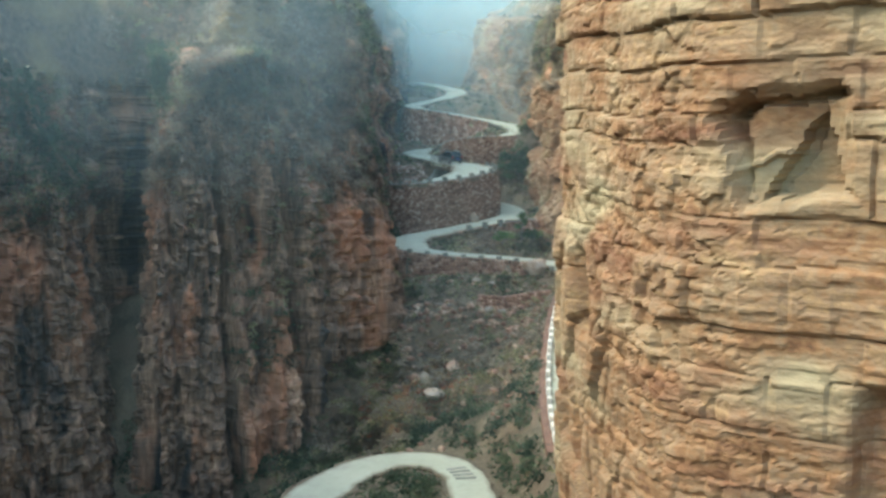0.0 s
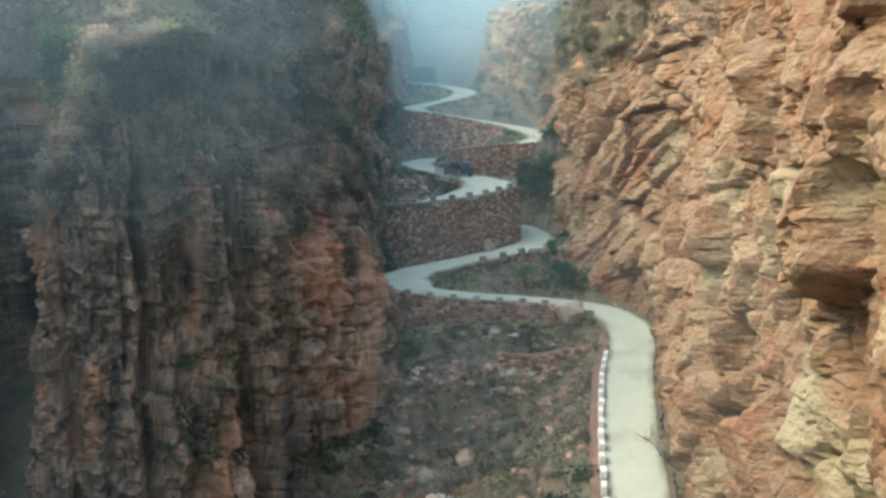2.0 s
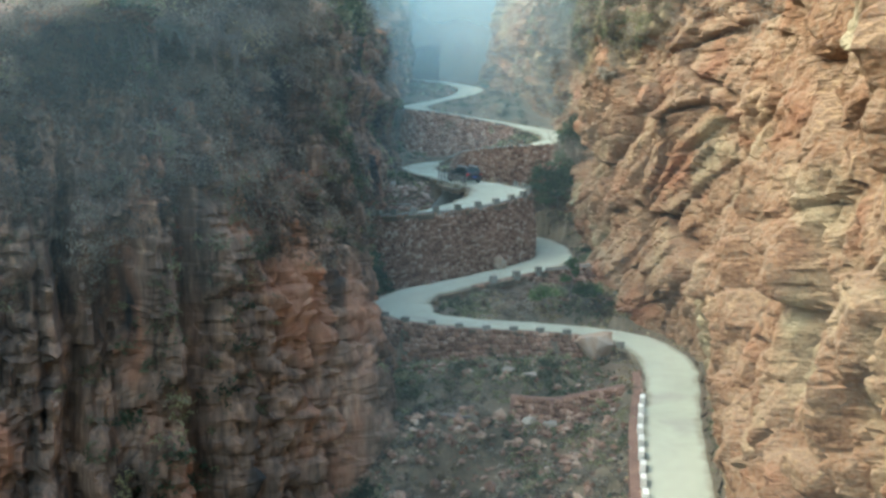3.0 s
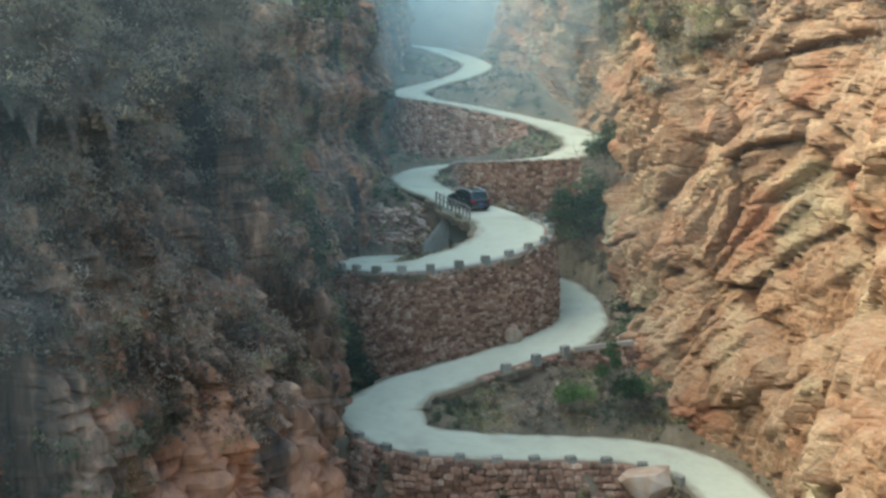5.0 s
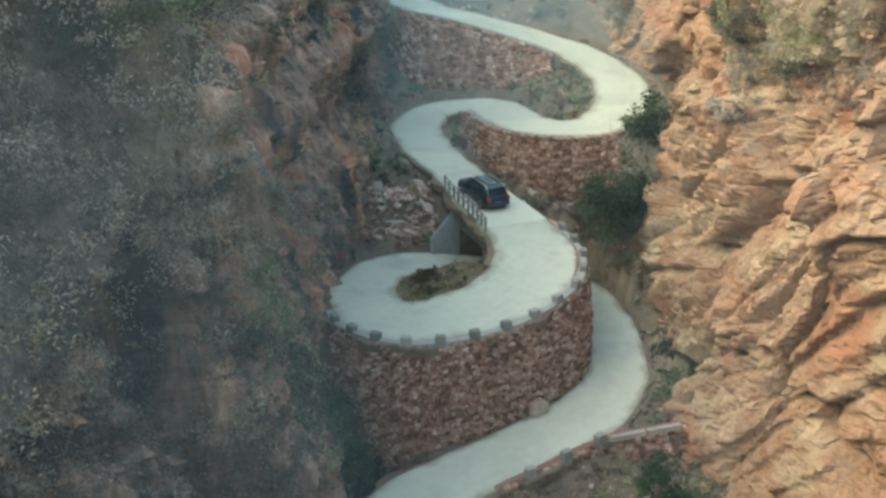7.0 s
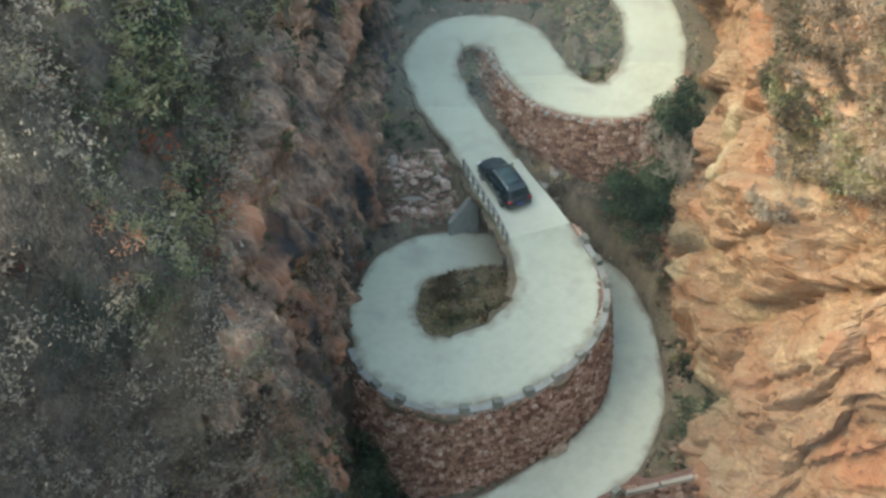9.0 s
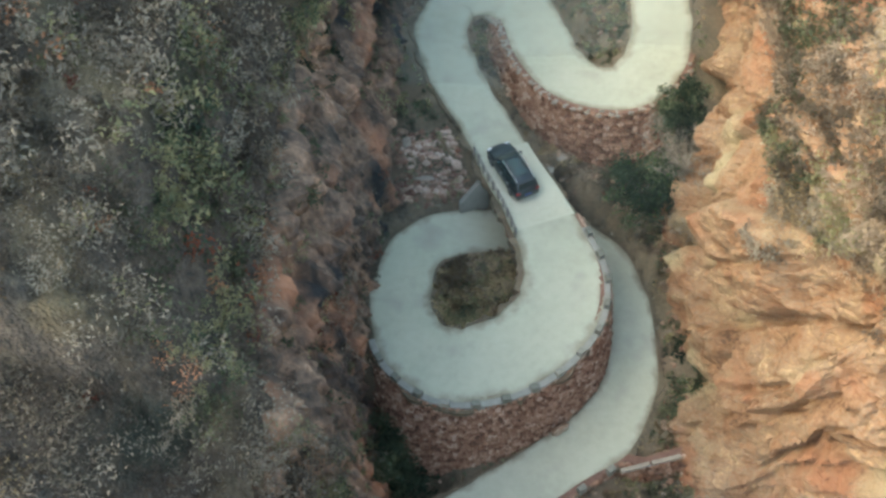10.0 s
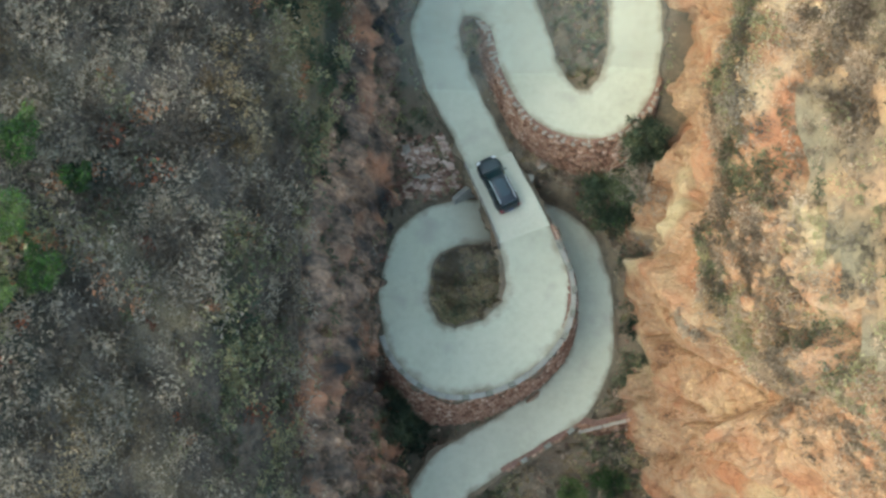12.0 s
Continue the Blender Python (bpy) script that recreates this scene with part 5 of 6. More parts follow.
_i = at_road(1.3, 142.6, 24.7)
_d = road[_i + 2, :2] - road[_i - 2, :2]
suv(pose(road[_i, 0] - 0.35, road[_i, 1], road[_i, 2] + 0.052, 1.2, 0, math.degrees(math.atan2(_d[1], _d[0])) - 90))


# ---------------------------------------------------------------- fallen rock
def rock_arrays(seed, detail=2):
    """A broken boulder a metre across: a ball cut by random planes."""
    r = np.random.default_rng(seed)
    bm = bmesh.new()
    bmesh.ops.create_icosphere(bm, subdivisions=detail, radius=0.5)
    P = np.array([v.co[:] for v in bm.verts])
    F = np.array([[v.index for v in f.verts] for f in bm.faces])
    bm.free()
    for _ in range(9):
        n = r.normal(size=3)
        n /= np.linalg.norm(n)
        over = np.maximum(P @ n - r.uniform(0.22, 0.4), 0)
        P = P - over[:, None] * n
    P *= r.uniform(0.75, 1.25, 3)
    P += 0.025 * np.stack([vnoise(P[:, 0] * 5, P[:, 1] * 5, P[:, 2] * 5, seed + c) for c in range(3)], 1)
    return P, F


ROCKS = [rock_arrays(200 + k, 2 if k < 4 else 1) for k in range(10)]
ROCK_MESHES = [quick("boulder", V, F, BOULDER) for V, F in ROCKS]
PALE_MESHES = [quick("boulder", V, F, PALE) for V, F in ROCKS[:3]]


def boulder(x, y, size, k, label, sink=0.25, pale=False, turn=0.0, z=None):
    ob = new("boulder", (PALE_MESHES if pale else ROCK_MESHES)[k % (3 if pale else 10)])
    ob.matrix_basis = pose(x, y, (float(lay(x, y)) if z is None else z) + size[2] * (0.5 - sink), 8 * math.sin(k * 3), 8 * math.cos(k * 5), turn) @ Matrix.Diagonal((*size, 1))
    tagged(ob, label, "boulder", "fallen boulders")


VV, FF, at = [], [], 0
for x, y, z in np.repeat(COPING, 2, axis=0):
    P, F = ROCKS[int(rng.integers(4, 10))]
    VV.append(P * rng.uniform((0.25, 0.25, 0.2), (0.6, 0.6, 0.4)) + (x + rng.uniform(-0.22, 0.22), y + rng.uniform(-0.22, 0.22), z + 0.02))
    FF.append(F + at)
    at += len(P)
tagged(new("coping_stone", quick("coping_stone", np.vstack(VV), np.vstack(FF), PALE)), "uneven pale coping stones round the upper bend", "coping stones", kind="stuff")

boulder(10.3, 111.5, (3.2, 2.4, 3.8), 1, "large tan pointed boulder at the road's bend", 0.2, z=13.1)
boulder(3.6, 107.2, (1.1, 0.9, 0.9), 2, "pale broken boulder on the gully slope", pale=True)
boulder(5.1, 106.4, (1.2, 1.0, 0.8), 1, "pale broken boulder in the scrub", pale=True)
boulder(4.8, 102.4, (1.3, 0.9, 1.2), 0, "squared pale block on the rubble slope", pale=True)
boulder(6.1, 102.2, (1.1, 0.9, 1.1), 1, "squared pale block beside another on the slope", pale=True)
boulder(-1.6, 91.8, (1.2, 1.0, 2.0), 2, "tall pale broken rock on the gully floor", pale=True)
boulder(0.9, 93.6, (2.0, 1.6, 1.7), 3, "big tan rock on the gully floor")
boulder(-0.6, 88.6, (2.6, 1.8, 1.4), 0, "flat reddish rock on the gully floor")
boulder(3.9, 126.4, (2.0, 0.8, 2.3), 5, "tan slab leaning on the foot of the loop wall", 0.15, z=17.6, turn=35)
boulder(-6.5, 146.2, (0.9, 1.0, 1.5), 0, "white broken concrete block on the rubble", pale=True)
boulder(-5.3, 144.6, (2.6, 0.7, 0.5), 1, "white concrete slab lying on the rubble", pale=True)
boulder(4.6, 144.7, (0.8, 0.7, 0.6), 2, "pale rock at the foot of the upper wall", pale=True)
boulder(-7.0, 123.4, (0.7, 0.5, 0.4), 1, "small white stone in the dark gully", pale=True)
boulder(12.6, 124.9, (1.6, 1.3, 1.2), 6, "tan rock beside the parapet beams", z=17.6)

items = []
for x0, x1, y0, y1, count, lo, hi in ((-6.5, 10, 86, 104, 700, 0.25, 1.2), (-6, 10.5, 99, 112, 800, 0.2, 0.8), (-7.4, -2.0, 142.6, 147.6, 420, 0.25, 0.75), (4.2, 10.5, 141.6, 146, 120, 0.2, 0.6), (4, 12, 118, 124, 90, 0.15, 0.5),
                                      (-8, -4, 119, 127, 60, 0.2, 0.6), (-5, 8, 160, 166, 150, 0.25, 0.7), (5, 9, 152, 162, 60, 0.2, 0.6), (10.5, 12.6, 120, 140, 120, 0.2, 0.7), (11, 16, 60, 112, 160, 0.2, 0.8), (-10, 8, 76, 90, 160, 0.3, 1.0)):
    px, py = rng.uniform(x0, x1, count), rng.uniform(y0, y1, count)
    d, _ = near_line(px, py, road)
    keep = (d > road[_, 3] / 2 + 0.5) & ((vnoise(px * 0.22, py * 0.22, 0 * px, 90) > -0.35) | (py > 118))
    for x, y in zip(px[keep], py[keep]):
        items.append((x, y, lo + (hi - lo) * rng.random() ** 2.2))
ix = np.array(items)
iz = lay(ix[:, 0], ix[:, 1])
VV, FF, at = [], [], 0
for (x, y, sz), z in zip(items, iz):
    P, F = ROCKS[int(rng.integers(4, 10))]
    a = rng.uniform(0, 6.28)
    R = np.array([[math.cos(a), -math.sin(a), 0], [math.sin(a), math.cos(a), 0], [0, 0, 1]])
    VV.append((P * (sz * rng.uniform(0.8, 1.5), sz, sz * rng.uniform(0.5, 0.9))) @ R.T + (x, y, z + 0.12 * sz))
    FF.append(F + at)
    at += len(P)
tagged(new("rubble", quick("rubble", np.vstack(VV), np.vstack(FF), BOULDER)), "loose reddish rubble strewn over the gully slopes", "rubble", kind="stuff")

bm = bmesh.new()
tube(bm, [(0, 0, 0), (0.8, -0.1, 0.05), (1.7, -0.4, 0.02), (2.5, -0.6, 0.1)], [0.16, 0.15, 0.13, 0.09], 8)
tube(bm, [(1.2, -0.2, 0.05), (1.5, 0.1, 0.25), (1.9, 0.25, 0.3)], [0.07, 0.05, 0.03], 6)
log = part("fallen_log", bm, BARK, None, "bleached fallen log lying on the rubble slope")
tagged(log, category="log")
log.location = (-1.6, 101.6, float(lay(-1.6, 101.6)) + 0.12)

VV, FF, at = [], [], 0
for _ in range(260):
    x, y = rng.uniform(-6.9, -2.4), rng.uniform(143.4, 147.4)
    if np.hypot(road[:, 0] - x, road[:, 1] - y).min() < 2.5:
        continue
    P, F = ROCKS[int(rng.integers(4, 10))]
    sz = 0.25 + 0.6 * rng.random() ** 1.6
    VV.append(P * (sz * rng.uniform(0.8, 1.6), sz, sz * rng.uniform(0.5, 0.9)) + (x, y, float(lay(x, y)) + 0.15 * sz))
    FF.append(F + at)
    at += len(P)
tagged(new("rubble", quick("rubble", np.vstack(VV), np.vstack(FF), PINKISH)), "pale pinkish broken stone heaped beside the underpass", "rubble", kind="stuff")

retaining_wall("retaining_wall", W_LOOP_TOP, W_LOOP_FOOT, "tall curved red rubble stone wall carrying the road loop", 0.29, 300, 0.42, 0.2, 1)
retaining_wall("retaining_wall", W_BEND_TOP, W_BEND_FOOT, "red rubble stone wall under the upper bend", 0.42, 260, 0.55, 0.1, 2)
retaining_wall("retaining_wall", W_UP_TOP, W_UP_FOOT, "leaning rubble wall below the upper road", 0.5, 160, 0.5, 0.1, 3)
retaining_wall("retaining_wall", W_TERRACE_TOP, W_TERRACE_FOOT, "low red rubble wall under the terrace road", 0.5, 160, 0.5, 0.1, 4)
retaining_wall("retaining_wall", W_SIDE_TOP, W_SIDE_FOOT, "short overgrown stone wall below the lower bend", 0.45, 120, 0.6, 0.05, 5)
retaining_wall("retaining_wall", W_LOW_TOP, W_LOW_FOOT, "broken red stone wall on the gully slope", 0.5, 80, 0.5, 0.05, 6)
retaining_wall("retaining_wall", W_FAR_TOP, W_FAR_FOOT, "far stone wall under the highest road", 0.6, 0, 0.5, 0.05, 7)
retaining_wall("retaining_wall", W_LANE_TOP, W_LANE_FOOT, "low stone wall under the white guard blocks of the lane", 0.5, 120, 0.75, 0.05, 8)


# ---------------------------------------------------------------- scrub and trees
def foliage(centres, radii, leaves, size, aspect, radial, seed, flat=0.75):
    """Leaf blades for many bushes at once: each bush has lobes, and the leaves stand round them."""
    r = np.random.default_rng(seed)
    n, lobes = len(centres), 7
    c = np.asarray(centres)[:, None, :]
    R = np.asarray(radii)[:, None, None]
    ld = r.normal(size=(n, lobes, 3))
    ld /= np.linalg.norm(ld, axis=2)[..., None]
    lobe = ld * r.uniform(0.25, 0.75, (n, lobes, 1))
    pick = r.integers(0, lobes, (n, leaves))
    d = r.normal(size=(n, leaves, 3))
    d /= np.linalg.norm(d, axis=2)[..., None]
    off = np.take_along_axis(lobe, pick[..., None], 1) + d * r.uniform(0.15, 0.5, (n, leaves, 1))
    off[..., 2] = np.abs(off[..., 2] * flat + 0.25)
    P = c + off * R
    out = off + 0.5 * r.normal(size=off.shape)
    rnd = r.normal(size=off.shape)
    a = radial * out / np.linalg.norm(out, axis=2)[..., None] + (1 - radial) * rnd / np.linalg.norm(rnd, axis=2)[..., None]
    a /= np.linalg.norm(a, axis=2)[..., None] + 1e-6
    b = np.cross(a, r.normal(size=off.shape))
    b /= np.linalg.norm(b, axis=2)[..., None] + 1e-6
    L = size * r.uniform(0.6, 1.5, (n, leaves, 1)) * np.clip(R, 0.8, 1.15)
    W = L / aspect
    blade = np.stack([P - a * L * 0.5 - b * W * 0.5, P - a * L * 0.25 + b * W * 0.6, P + a * L * 0.6], 2)
    return blade.reshape(-1, 3), np.repeat(np.clip(0.5 + 0.75 * vnoise(*(np.asarray(centres).T * 0.75), seed) + 0.3 * (r.random(n) - 0.5), 0, 1), leaves * 3)


def leaf_mesh(name, V, material, tone=None):
    """Loose blades; tone is a number of 0 to 1 that all the blades of one bush share."""
    me = quick(name, V, np.arange(len(V)).reshape(-1, 3), material)
    if tone is not None:
        me.attributes.new("tone", "FLOAT", "POINT").data.foreach_set("value", np.asarray(tone, np.float32))
    return me


STYLE = {"grey": (0.21, 2.2, 0.3), "sage": (0.205, 2.1, 0.3), "olive": (0.2, 1.8, 0.2), "straw": (0.2, 2.1, 0.3), "dark": (0.195, 1.7, 0.15), "rust": (0.18, 1.7, 0.2), "green": (0.18, 1.8, 0.15)}
LABELS = {"grey": "leafless grey winter scrub", "olive": "dull olive scrub", "sage": "pale grey-olive dry scrub", "straw": "dry straw-coloured scrub and grass", "dark": "dark evergreen scrub", "rust": "rust-red autumn scrub"}
bushes = {k: [] for k in LABELS}


def choose(x, y, z, weights):
    """Kinds of bush in drifts: the noise of a place picks among them."""
    n = np.clip(0.5 + 1.2 * vnoise(x * 0.2, y * 0.1, z * 0.11, 301) * 0.5 + 0.3 * (rng.random(x.shape) - 0.5), 0, 0.9999)
    names, edges_ = list(weights), np.cumsum(list(weights.values()))
    return [names[int(np.searchsorted(edges_, v * edges_[-1]))] for v in n]


def strew(x, y, z, r, weights):
    for xx, yy, zz, rr, kind in zip(x, y, z, r, choose(x, y, z, weights)):
        bushes[kind].append((xx, yy, zz, rr))


# west hillside, thick scrub
n = 6400
bx, by = rng.uniform(-34, -9, n), rng.uniform(88, 166, n)
bz = lay_hill(HW, bx, by)
k = bz > west_top(by) - 1
strew(bx[k], by[k], bz[k] - 0.15, 0.45 + 1.3 * rng.random(k.sum()) ** 2, {"dark": 1.2, "olive": 1.5, "rust": 0.14, "grey": 4.2, "straw": 0.9})
n = 700
bx, by = rng.uniform(-80, -8, n), rng.uniform(60, 300, n)
bz = lay_hill(HW, bx, by)
k = (bz > west_top(by) - 1) & ((bx < -40) | (by > 172) | (by < 84))
strew(bx[k], by[k], bz[k] - 0.2, rng.uniform(1.0, 2.6, k.sum()), {"dark": 2.0, "rust": 0.15, "grey": 3.0, "olive": 3.0})
# ledges of the west cliff
gr, gc = VW.shape[:2]
ir, ic = rng.integers(30, gr - 1, 5600), rng.integers(0, gc, 5600)
p = VW[ir, ic]
k = (p[:, 1] > 78) & (p[:, 1] < 215) & (fbm(p[:, 0] * 0.13, p[:, 1] * 0.13, p[:, 2] * 0.09, 2, 303) + 0.016 * (p[:, 2] - 24) > 0.06 - 0.2 * (p[:, 2] > 25) * (p[:, 1] < 112)) & (p[:, 2] > lay(p[:, 0], p[:, 1]) + 1)
k &= (p[:, 1] < 117) | (p[:, 2] > 41) | ((p[:, 2] > 28.6) & (p[:, 2] < 32.5)) | ((rng.random(len(p)) < 0.6) & (np.abs(p[:, 2] - 34.8) > 1.0))
p = p[k]
strew(p[:, 0], p[:, 1], p[:, 2] - 0.3, rng.uniform(0.3, 1.0, len(p)), {"dark": 2.6, "olive": 2.6, "rust": 0.12, "grey": 2.4})
k = np.flatnonzero((VW[..., 1] > 80) & (VW[..., 1] < 118) & (VW[..., 2] > 21.5) & (VW[..., 2] < 37) & (VW[..., 0] > -40))
p = VW.reshape(-1, 3)[rng.choice(k, 5400, replace=False)]
p = p[vnoise(p[:, 0] * 0.3, p[:, 1] * 0.3, p[:, 2] * 0.3, 307) + 0.15 * (p[:, 2] - 22.5) > 0.0]
strew(p[:, 0], p[:, 1], p[:, 2] - 0.35, rng.uniform(0.5, 1.1, len(p)), {"dark": 3.0, "olive": 1.6, "rust": 0.12, "grey": 4.0})
p = VW[int(gr * 0.93):].reshape(-1, 3)
p = p[(p[:, 1] > 80) & (p[:, 1] < 117) & (p[:, 0] > -40)]
p = p[rng.choice(len(p), 600, replace=False)]
strew(p[:, 0], p[:, 1], p[:, 2] - 0.25, rng.uniform(0.6, 1.2, len(p)), {"dark": 2.4, "olive": 2.0, "grey": 3.0})
p = VW[int(gr * 0.9):].reshape(-1, 3)
p = p[(p[:, 1] > 84) & (p[:, 1] < 104) & (p[:, 0] > -30)]
p = p[rng.choice(len(p), 600, replace=False)]
strew(p[:, 0], p[:, 1], p[:, 2] - 0.2, rng.uniform(0.7, 1.3, len(p)), {"dark": 3.0, "olive": 1.6, "grey": 3.0})
# east hillside and ledges
n = 4200
bx, by = rng.uniform(14, 34, n), rng.uniform(104, 168, n)
bz = lay_hill(HE, bx, by)
k = (bz > east_top(by) - 1) & (fbm(bx * 0.09, by * 0.09, 0 * bx, 2, 305) > np.interp(by, [118, 128, 134], [0.16, 0.12, -0.12]))
strew(bx[k], by[k], bz[k] - 0.2, rng.uniform(0.45, 1.15, k.sum()), {"olive": 2, "sage": 5, "grey": 2.5, "straw": 0.8})
gr, gc = VE.shape[:2]
ir, ic = rng.integers(60, gr - 1, 13000), rng.integers(0, gc, 13000)
p = VE[ir, ic]
m_ = fbm(p[:, 0] * 0.065, p[:, 1] * 0.065, p[:, 2] * 0.065, 3, 306)
k = (p[:, 1] > 62) & (p[:, 1] < 200) & (m_ + 0.010 * (p[:, 2] - 36) > np.where((p[:, 1] > 116) & (p[:, 2] < 36), 0.26, 0.13)) & (p[:, 2] > lay(p[:, 0], p[:, 1]) + 2)
p = p[k]
strew(p[:, 0], p[:, 1], p[:, 2] - 0.3, rng.uniform(0.25, 0.85, len(p)), {"grey": 1.5, "sage": 5, "olive": 0.6, "straw": 1.5})
k = np.flatnonzero((VE[..., 1] > 92) & (VE[..., 1] < 178) & (VE[..., 2] > 31))
p = VE.reshape(-1, 3)[rng.choice(k, 8000, replace=False)]
hx, hy = rng.uniform(16, 36, 2000), rng.uniform(92, 178, 2000)
hz = lay_hill(HE, hx, hy)
p = np.vstack([p, np.c_[hx, hy, hz][hz > east_top(hy) - 1]])
p = p[fbm(p[:, 0] * 0.085, p[:, 1] * 0.085, p[:, 2] * 0.05, 3, 308) + 0.02 * (p[:, 2] - 40) + 0.5 * np.clip((p[:, 1] - 127) / 8, 0, 1) * np.clip((p[:, 2] - 36) / 5, 0, 1) > 0.3]
strew(p[:, 0], p[:, 1], p[:, 2] - 0.3, rng.uniform(0.35, 1.0, len(p)), {"sage": 5, "olive": 1.5, "grey": 2})
# gully floor and verges
for x0, x1, y0, y1, count, rlo, rhi, wts in ((-7.5, 11, 84, 112, 2400, 0.2, 0.65, {"dark": 1.2, "olive": 3, "grey": 2.6, "straw": 1.6, "rust": 0.3}), (-30, 9, 60, 92, 1700, 0.5, 1.3, {"dark": 6, "olive": 1.6, "grey": 0.8}),
                                             (-1, 13, 116.5, 124.5, 1100, 0.15, 0.45, {"olive": 3.4, "straw": 2.5, "sage": 2}), (-11, -4.5, 82, 101, 520, 0.4, 1.0, {"dark": 4, "olive": 1.5, "grey": 1}), (-8.5, -3, 118.5, 128, 130, 0.4, 1.0, {"dark": 4, "olive": 1.5, "grey": 1}),
                                             (-3.8, 1.4, 131.2, 138.8, 480, 0.14, 0.4, {"olive": 4, "straw": 1.3, "sage": 2.4}), (-8, -2, 140.5, 160, 260, 0.2, 0.7, {"dark": 2, "olive": 3, "grey": 2}),
                                             (3, 14, 136, 147.5, 1300, 0.2, 0.6, {"olive": 3.4, "sage": 2.5, "straw": 1.2, "grey": 1}), (4.5, 10, 150.5, 163, 260, 0.12, 0.4, {"straw": 3, "olive": 1.5, "grey": 1}),
                                             (-7, 9, 160, 200, 420, 0.3, 0.9, {"olive": 3, "dark": 2, "grey": 2}), (9.5, 13.8, 118, 141, 520, 0.2, 0.65, {"grey": 3, "straw": 1.5, "olive": 2, "dark": 2}), (11, 17, 60, 116, 200, 0.2, 0.7, {"olive": 2, "straw": 2, "grey": 2}),
                                             (-2, 4, 146, 156, 120, 0.15, 0.4, {"straw": 2, "olive": 2, "grey": 1})):
    bx, by = rng.uniform(x0, x1, count), rng.uniform(y0, y1, count)
    d, kk = near_line(bx, by, road)
    rr = rng.uniform(rlo, rhi, count)
    k = d > road[kk, 3] / 2 + 0.35 + rr * 0.7
    strew(bx[k], by[k], lay(bx[k], by[k]) - 0.08, rr[k], wts)

# dark growth where the loop wall meets the cliff
n = 230
by, bz = rng.uniform(122.6, 127.0, n), rng.uniform(0, 1, n) ** 1.6
bx = -8.8 + rng.uniform(0, 4.2, n) * (1 - 0.55 * bz)
strew(bx, by, lay(bx, by) + 4.6 * bz - 0.2, rng.uniform(0.45, 0.95, n), {"dark": 5, "grey": 0.8, "olive": 1})

for cx, cy, rx, ry, count in ((-1.1, 135.0, 3.6, 4.4, 700), (1.0, 155.6, 2.6, 3.6, 260), (7.2, 157.0, 3.6, 6.0, 420)):
    bx, by = cx + rx * rng.uniform(-1, 1, count), cy + ry * rng.uniform(-1, 1, count)
    d, kk = near_line(bx, by, road)
    k = d > road[kk, 3] / 2 + 0.1
    strew(bx[k], by[k], lay(bx[k], by[k]) - 0.03, rng.uniform(0.16, 0.48, k.sum()), {"olive": 4, "straw": 1.3, "sage": 2.4})
i = np.repeat(np.arange(I_DECK1 + 40 - 420 if I_DECK1 > 380 else 0, len(road) - 60), 2)
side = np.where(np.arange(len(i)) % 2 == 0, 1, -1)
off = road[i, 3] / 2 + rng.uniform(0.1, 1.0, len(i))
bx, by = road[i, 0] + side * right[i, 0] * off, road[i, 1] + side * right[i, 1] * off
k = (np.abs(lay(bx, by) - road[i, 2]) < 0.7) & (rng.random(len(i)) < 0.75)
strew(bx[k], by[k], lay(bx[k], by[k]) - 0.02, rng.uniform(0.08, 0.32, k.sum()), {"olive": 2, "straw": 2, "grey": 2})

for kind, rows_ in bushes.items():
    A = np.array(rows_)
    size, aspect, radial = STYLE[kind]
    near = (A[:, 0] < -6) & (A[:, 1] < 121) & (A[:, 2] > 21)
    big, far = (A[:, 3] > 0.42) & ~near, A[:, 1] > 172
    made = [foliage(A[s][:, :3], A[s][:, 3] * 1.15, cnt, size * fine, aspect, radial, 400 + j, 0.8) for j, (s, cnt, fine) in enumerate(((big & ~far, 60, 1.05), (big & far, 28, 1.4), (~big & ~near, 25, 1.05), (near, 78, 0.72))) if s.any()]
    me = leaf_mesh("scrub", np.concatenate([q[0] for q in made]), LEAF[kind], np.concatenate([q[1] for q in made]))
    tagged(new("scrub", me), LABELS[kind] + " on the slopes of the gorge", "scrub", kind="stuff")


def leafy(name, x, y, z, radius, height, kinds, label, category, seed, leaves=700, trunk=0.07, low=0.45):
    """A bush or small tree: a forked stem and a crown of small leaves round its limbs."""
    r = np.random.default_rng(seed)
    thing = tagged(new(name), label, category)
    thing.location = (x, y, z)
    bm = bmesh.new()
    tips = []
    tube(bm, [(0, 0, -0.3), (0.03, 0.02, height * 0.25), (0.05, -0.03, height * 0.5)], [trunk, trunk * 0.8, trunk * 0.55], 6)
    for j in range(9 if low > 0.3 else 18):
        a, q = j * 2.4 + r.uniform(0, 0.6), r.uniform(0.45, 1.0)
        h0 = height * r.uniform(0.12, 0.5)
        tip = (radius * 0.75 * q * math.cos(a), radius * 0.75 * q * math.sin(a), h0 * low / 0.45 + (height - h0) * r.uniform(low, 0.92))
        tube(bm, [(0, 0, h0), (tip[0] * 0.45, tip[1] * 0.45, h0 + (tip[2] - h0) * 0.6), tip], [trunk * 0.5, trunk * 0.35, trunk * 0.12], 5)
        tips.append(tip)
    part("trunk", bm, BARK, thing)
    tips.append((0, 0, height * 0.85))
    for kind, share in kinds:
        c = np.array(tips)
        s, aspect, radial = STYLE[kind]
        V, tone = foliage(c, np.full(len(c), radius * 0.55), int(leaves * share / len(c)), s * 0.8, aspect, radial, seed + 7, 0.9)
        piece("crown", leaf_mesh("crown", V, LEAF[kind], tone), thing)
    return thing


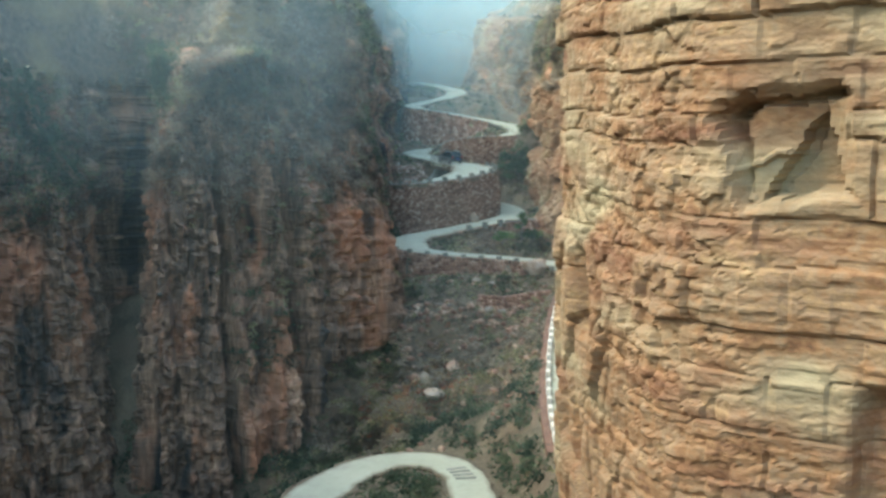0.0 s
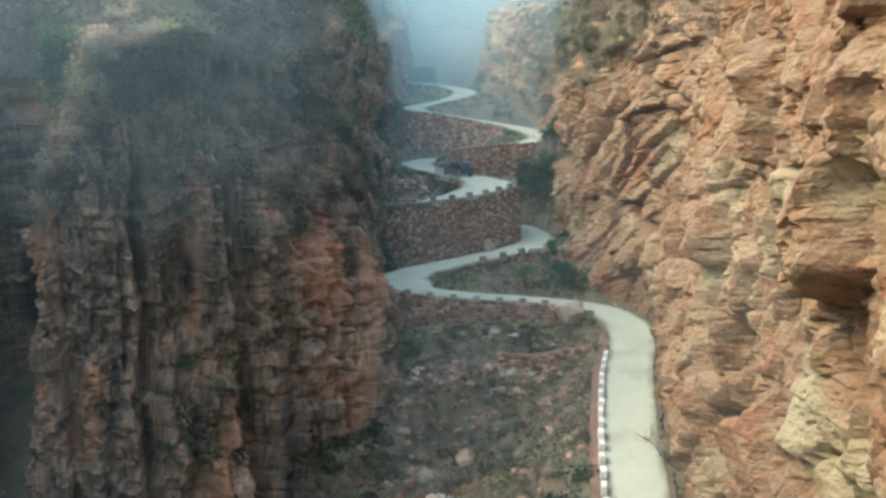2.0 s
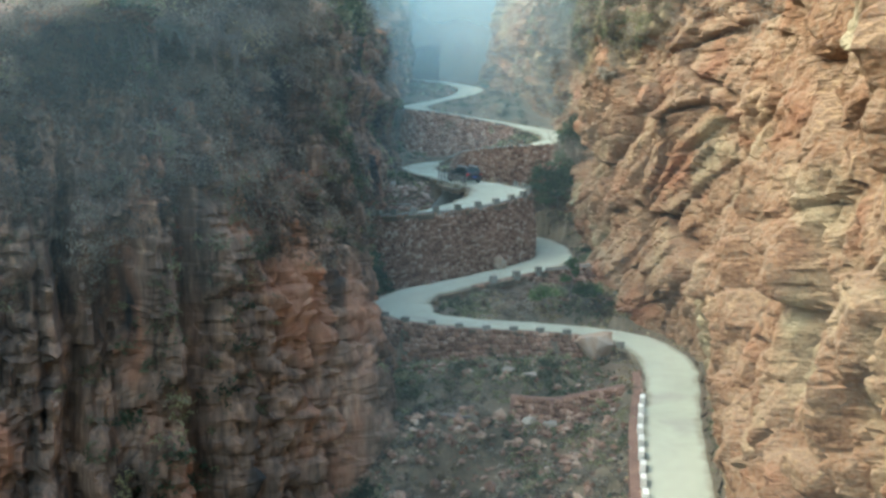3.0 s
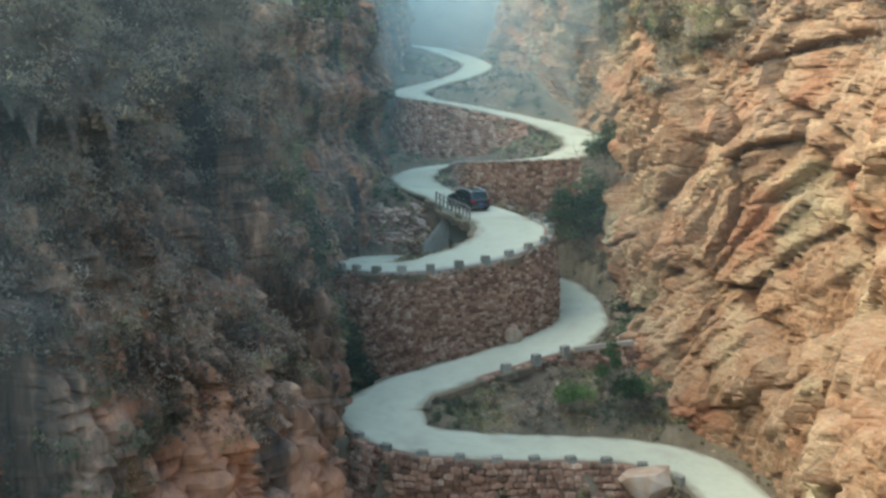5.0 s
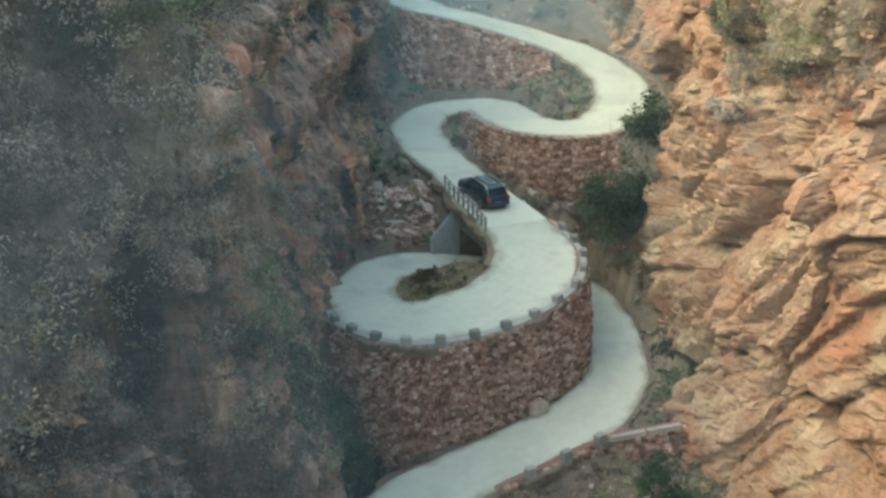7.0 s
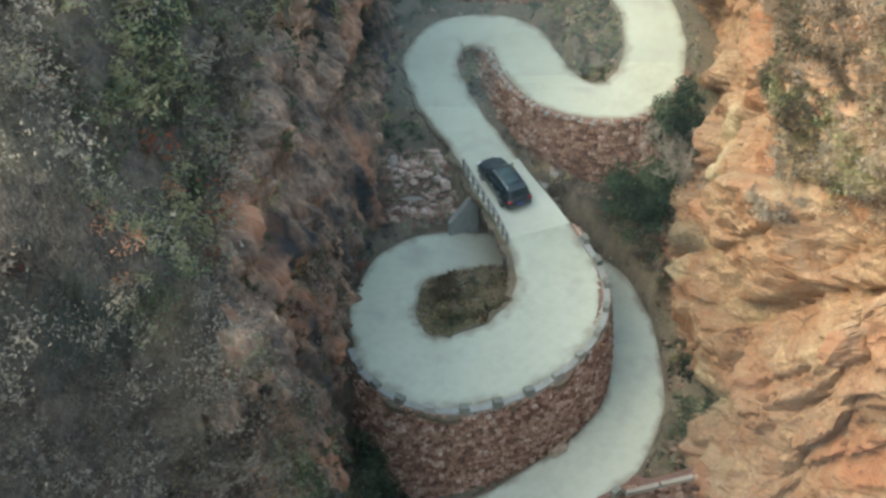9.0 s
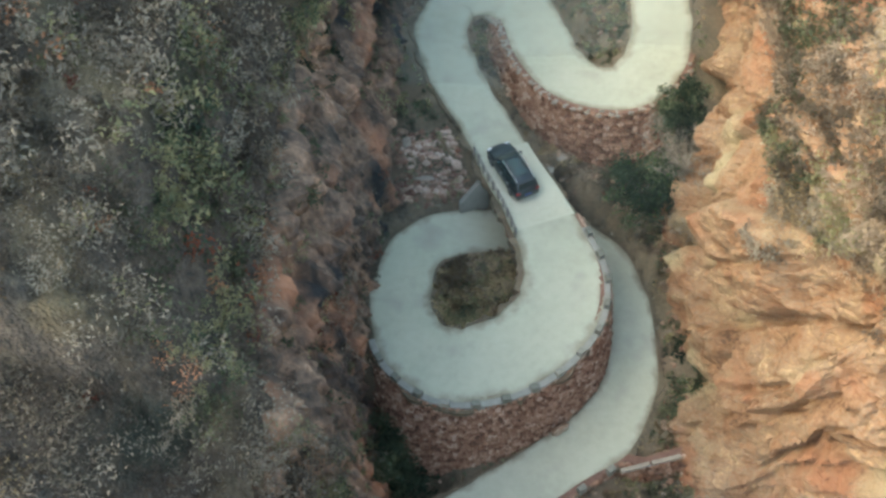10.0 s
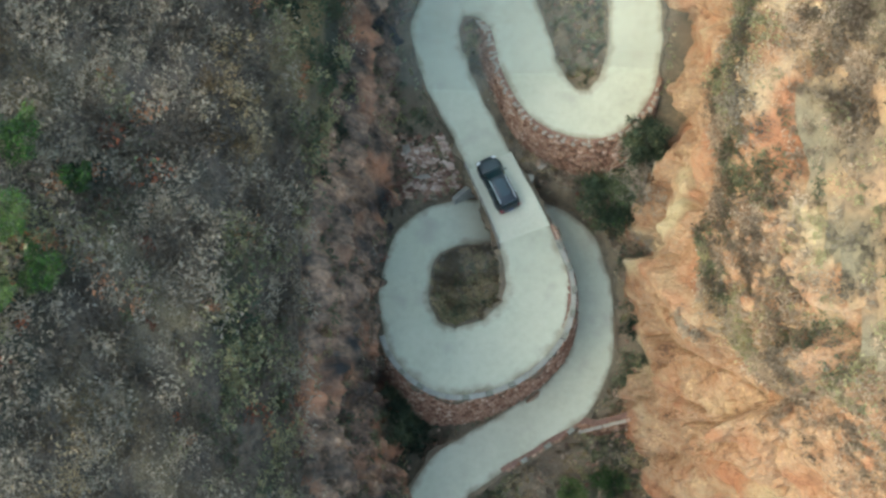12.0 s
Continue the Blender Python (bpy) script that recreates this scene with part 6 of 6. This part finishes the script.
def bare_shrub(x, y, z, height, spread, label, seed, stems=14):
    """A leafless shrub: stems that fork twice into thin twigs."""
    r = np.random.default_rng(seed)
    thing = tagged(new("bare_shrub"), label, "shrub")
    thing.location = (x, y, z)
    stem, twig = bmesh.new(), bmesh.new()
    for j in range(stems):
        a, lean = r.uniform(0, 6.28), r.uniform(0.3, 1.0)
        top = Vector((spread * lean * math.cos(a), spread * lean * math.sin(a), height * r.uniform(0.6, 1.0)))
        mid = top * 0.5 + Vector((0, 0, height * 0.12))
        tube(stem, [(0, 0, -0.2), mid, top], [0.05, 0.032, 0.012], 5)
        for _ in range(11):
            base = mid.lerp(top, r.uniform(-0.3, 0.9))
            tip = base + Vector(r.normal(size=3)) * 0.45 + Vector((0, 0, 0.35))
            tube(twig, [base, base.lerp(tip, 0.5) + Vector(r.normal(size=3)) * 0.06, tip], [0.028, 0.02, 0.01], 3)
    part("stem", stem, TWIG, thing)
    tagged(part("twig_spray", twig, TWIG, thing), kind="stuff")
    return thing


leafy("evergreen_bush", 10.5, 141.8, float(lay(10.5, 141.8)) - 0.1, 2.8, 5.0, (("dark", 0.94), ("green", 0.06)), "dense dark evergreen bush at the underpass", "bush", 501, 9000, 0.07, 0.02)
leafy("evergreen_bush", 12.4, 145.0, float(lay(12.4, 145.0)) - 0.1, 2.1, 4.6, (("dark", 0.8), ("olive", 0.3)), "smaller dark evergreen bush against the cliff", "bush", 502, 6000, 0.07, 0.02)
bare_shrub(13.0, 142.0, 24.3, 5.2, 4.2, "spreading leafless grey shrub beside the evergreen bush", 511, 44)
bare_shrub(13.0, 139.4, float(lay(13.0, 139.4)), 3.8, 2.6, "leafless grey shrub at the cliff's foot", 512, 26)
bare_shrub(11.6, 145.4, float(lay(11.6, 145.4)) - 0.1, 2.4, 2.0, "leafless shrub below the upper bend", 513, 14)
bare_shrub(12.9, 84.5, float(lay(12.9, 84.5)), 1.7, 1.7, "small leafless shrub leaning over the lane", 514, 7)
leafy("sapling", 9.4, 119.8, float(lay(9.4, 119.8)) - 0.1, 1.0, 3.8, (("green", 0.7), ("olive", 0.3)), "slim bright green sapling by the parapet", "sapling", 521, 2400, 0.05)
leafy("green_bush", 7.0, 118.6, float(lay(7.0, 118.6)) - 0.1, 1.4, 1.5, (("green", 0.7), ("olive", 0.3)), "low bright green bush in the sunken verge", "bush", 522, 3000, 0.05)
leafy("green_bush", 10.6, 119.4, float(lay(10.6, 119.4)) - 0.1, 1.3, 1.8, (("dark", 0.6), ("green", 0.4)), "dark green bush beside the cliff", "bush", 523, 3000, 0.05)
for k, (x, y, rad, h) in enumerate(((-24.0, 135.0, 1.5, 3.0), (-21.6, 133.6, 0.9, 2.2), (-23.8, 130.8, 1.5, 3.0), (-22.4, 128.4, 1.2, 2.6), (-24.0, 126.8, 1.0, 2.2))):
    leafy("evergreen_tree", x, y, float(lay_hill(HW, np.array([x]), np.array([y]))[0]) - 0.4, rad, h, (("green", 0.55), ("dark", 0.45)), "small bright green evergreen tree on the scrub slope", "tree", 530 + k, 3600)

# ---------------------------------------------------------------- flat sheets that stand in for haze up the gorge
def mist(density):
    """Pale blue of the flat haze sheets: lets most light through, fades towards their edges."""
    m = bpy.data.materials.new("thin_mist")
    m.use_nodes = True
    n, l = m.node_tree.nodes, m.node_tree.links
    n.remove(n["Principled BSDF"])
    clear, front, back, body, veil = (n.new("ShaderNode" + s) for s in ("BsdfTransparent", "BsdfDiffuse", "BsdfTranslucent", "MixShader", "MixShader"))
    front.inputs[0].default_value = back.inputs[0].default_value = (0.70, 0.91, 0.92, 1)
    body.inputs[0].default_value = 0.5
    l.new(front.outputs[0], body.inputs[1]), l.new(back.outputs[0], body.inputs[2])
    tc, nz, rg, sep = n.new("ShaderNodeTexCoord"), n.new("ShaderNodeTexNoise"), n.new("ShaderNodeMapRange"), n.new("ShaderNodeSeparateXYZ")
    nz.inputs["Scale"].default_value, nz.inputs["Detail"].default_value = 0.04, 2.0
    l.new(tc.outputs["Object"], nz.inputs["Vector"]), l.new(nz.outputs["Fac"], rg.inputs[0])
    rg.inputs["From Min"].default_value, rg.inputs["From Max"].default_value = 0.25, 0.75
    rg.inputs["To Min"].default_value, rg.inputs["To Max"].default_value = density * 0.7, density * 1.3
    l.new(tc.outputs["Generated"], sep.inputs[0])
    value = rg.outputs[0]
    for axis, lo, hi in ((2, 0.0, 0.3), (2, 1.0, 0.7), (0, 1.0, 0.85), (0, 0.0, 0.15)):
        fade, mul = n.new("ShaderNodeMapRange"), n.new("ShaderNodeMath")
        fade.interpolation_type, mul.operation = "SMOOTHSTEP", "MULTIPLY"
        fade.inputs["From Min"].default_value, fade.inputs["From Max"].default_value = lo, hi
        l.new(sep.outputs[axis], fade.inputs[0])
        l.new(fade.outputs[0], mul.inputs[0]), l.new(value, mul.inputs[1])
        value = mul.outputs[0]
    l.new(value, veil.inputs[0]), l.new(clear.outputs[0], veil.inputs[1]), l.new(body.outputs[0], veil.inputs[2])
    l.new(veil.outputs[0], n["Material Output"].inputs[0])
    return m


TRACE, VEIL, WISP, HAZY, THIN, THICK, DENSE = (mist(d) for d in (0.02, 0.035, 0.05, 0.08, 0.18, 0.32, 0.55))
# each sheet pales what lies behind it, as haze would, and casts no shadow
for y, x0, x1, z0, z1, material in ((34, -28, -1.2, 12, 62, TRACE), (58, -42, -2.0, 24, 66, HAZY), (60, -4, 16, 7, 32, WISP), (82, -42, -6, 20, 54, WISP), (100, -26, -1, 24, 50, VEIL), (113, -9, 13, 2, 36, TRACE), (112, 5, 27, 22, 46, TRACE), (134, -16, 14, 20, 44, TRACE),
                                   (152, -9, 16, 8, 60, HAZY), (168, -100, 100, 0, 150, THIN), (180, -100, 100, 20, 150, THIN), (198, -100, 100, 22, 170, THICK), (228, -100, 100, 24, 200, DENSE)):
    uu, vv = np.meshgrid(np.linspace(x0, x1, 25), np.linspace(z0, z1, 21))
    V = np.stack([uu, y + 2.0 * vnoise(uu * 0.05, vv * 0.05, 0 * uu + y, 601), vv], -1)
    ob = tagged(new("mist_bank", quick("mist_bank", V, grid_faces(21, 25), material, True)), "flat translucent pale blue sheet standing in for haze across the gorge", "mist", kind="stuff")
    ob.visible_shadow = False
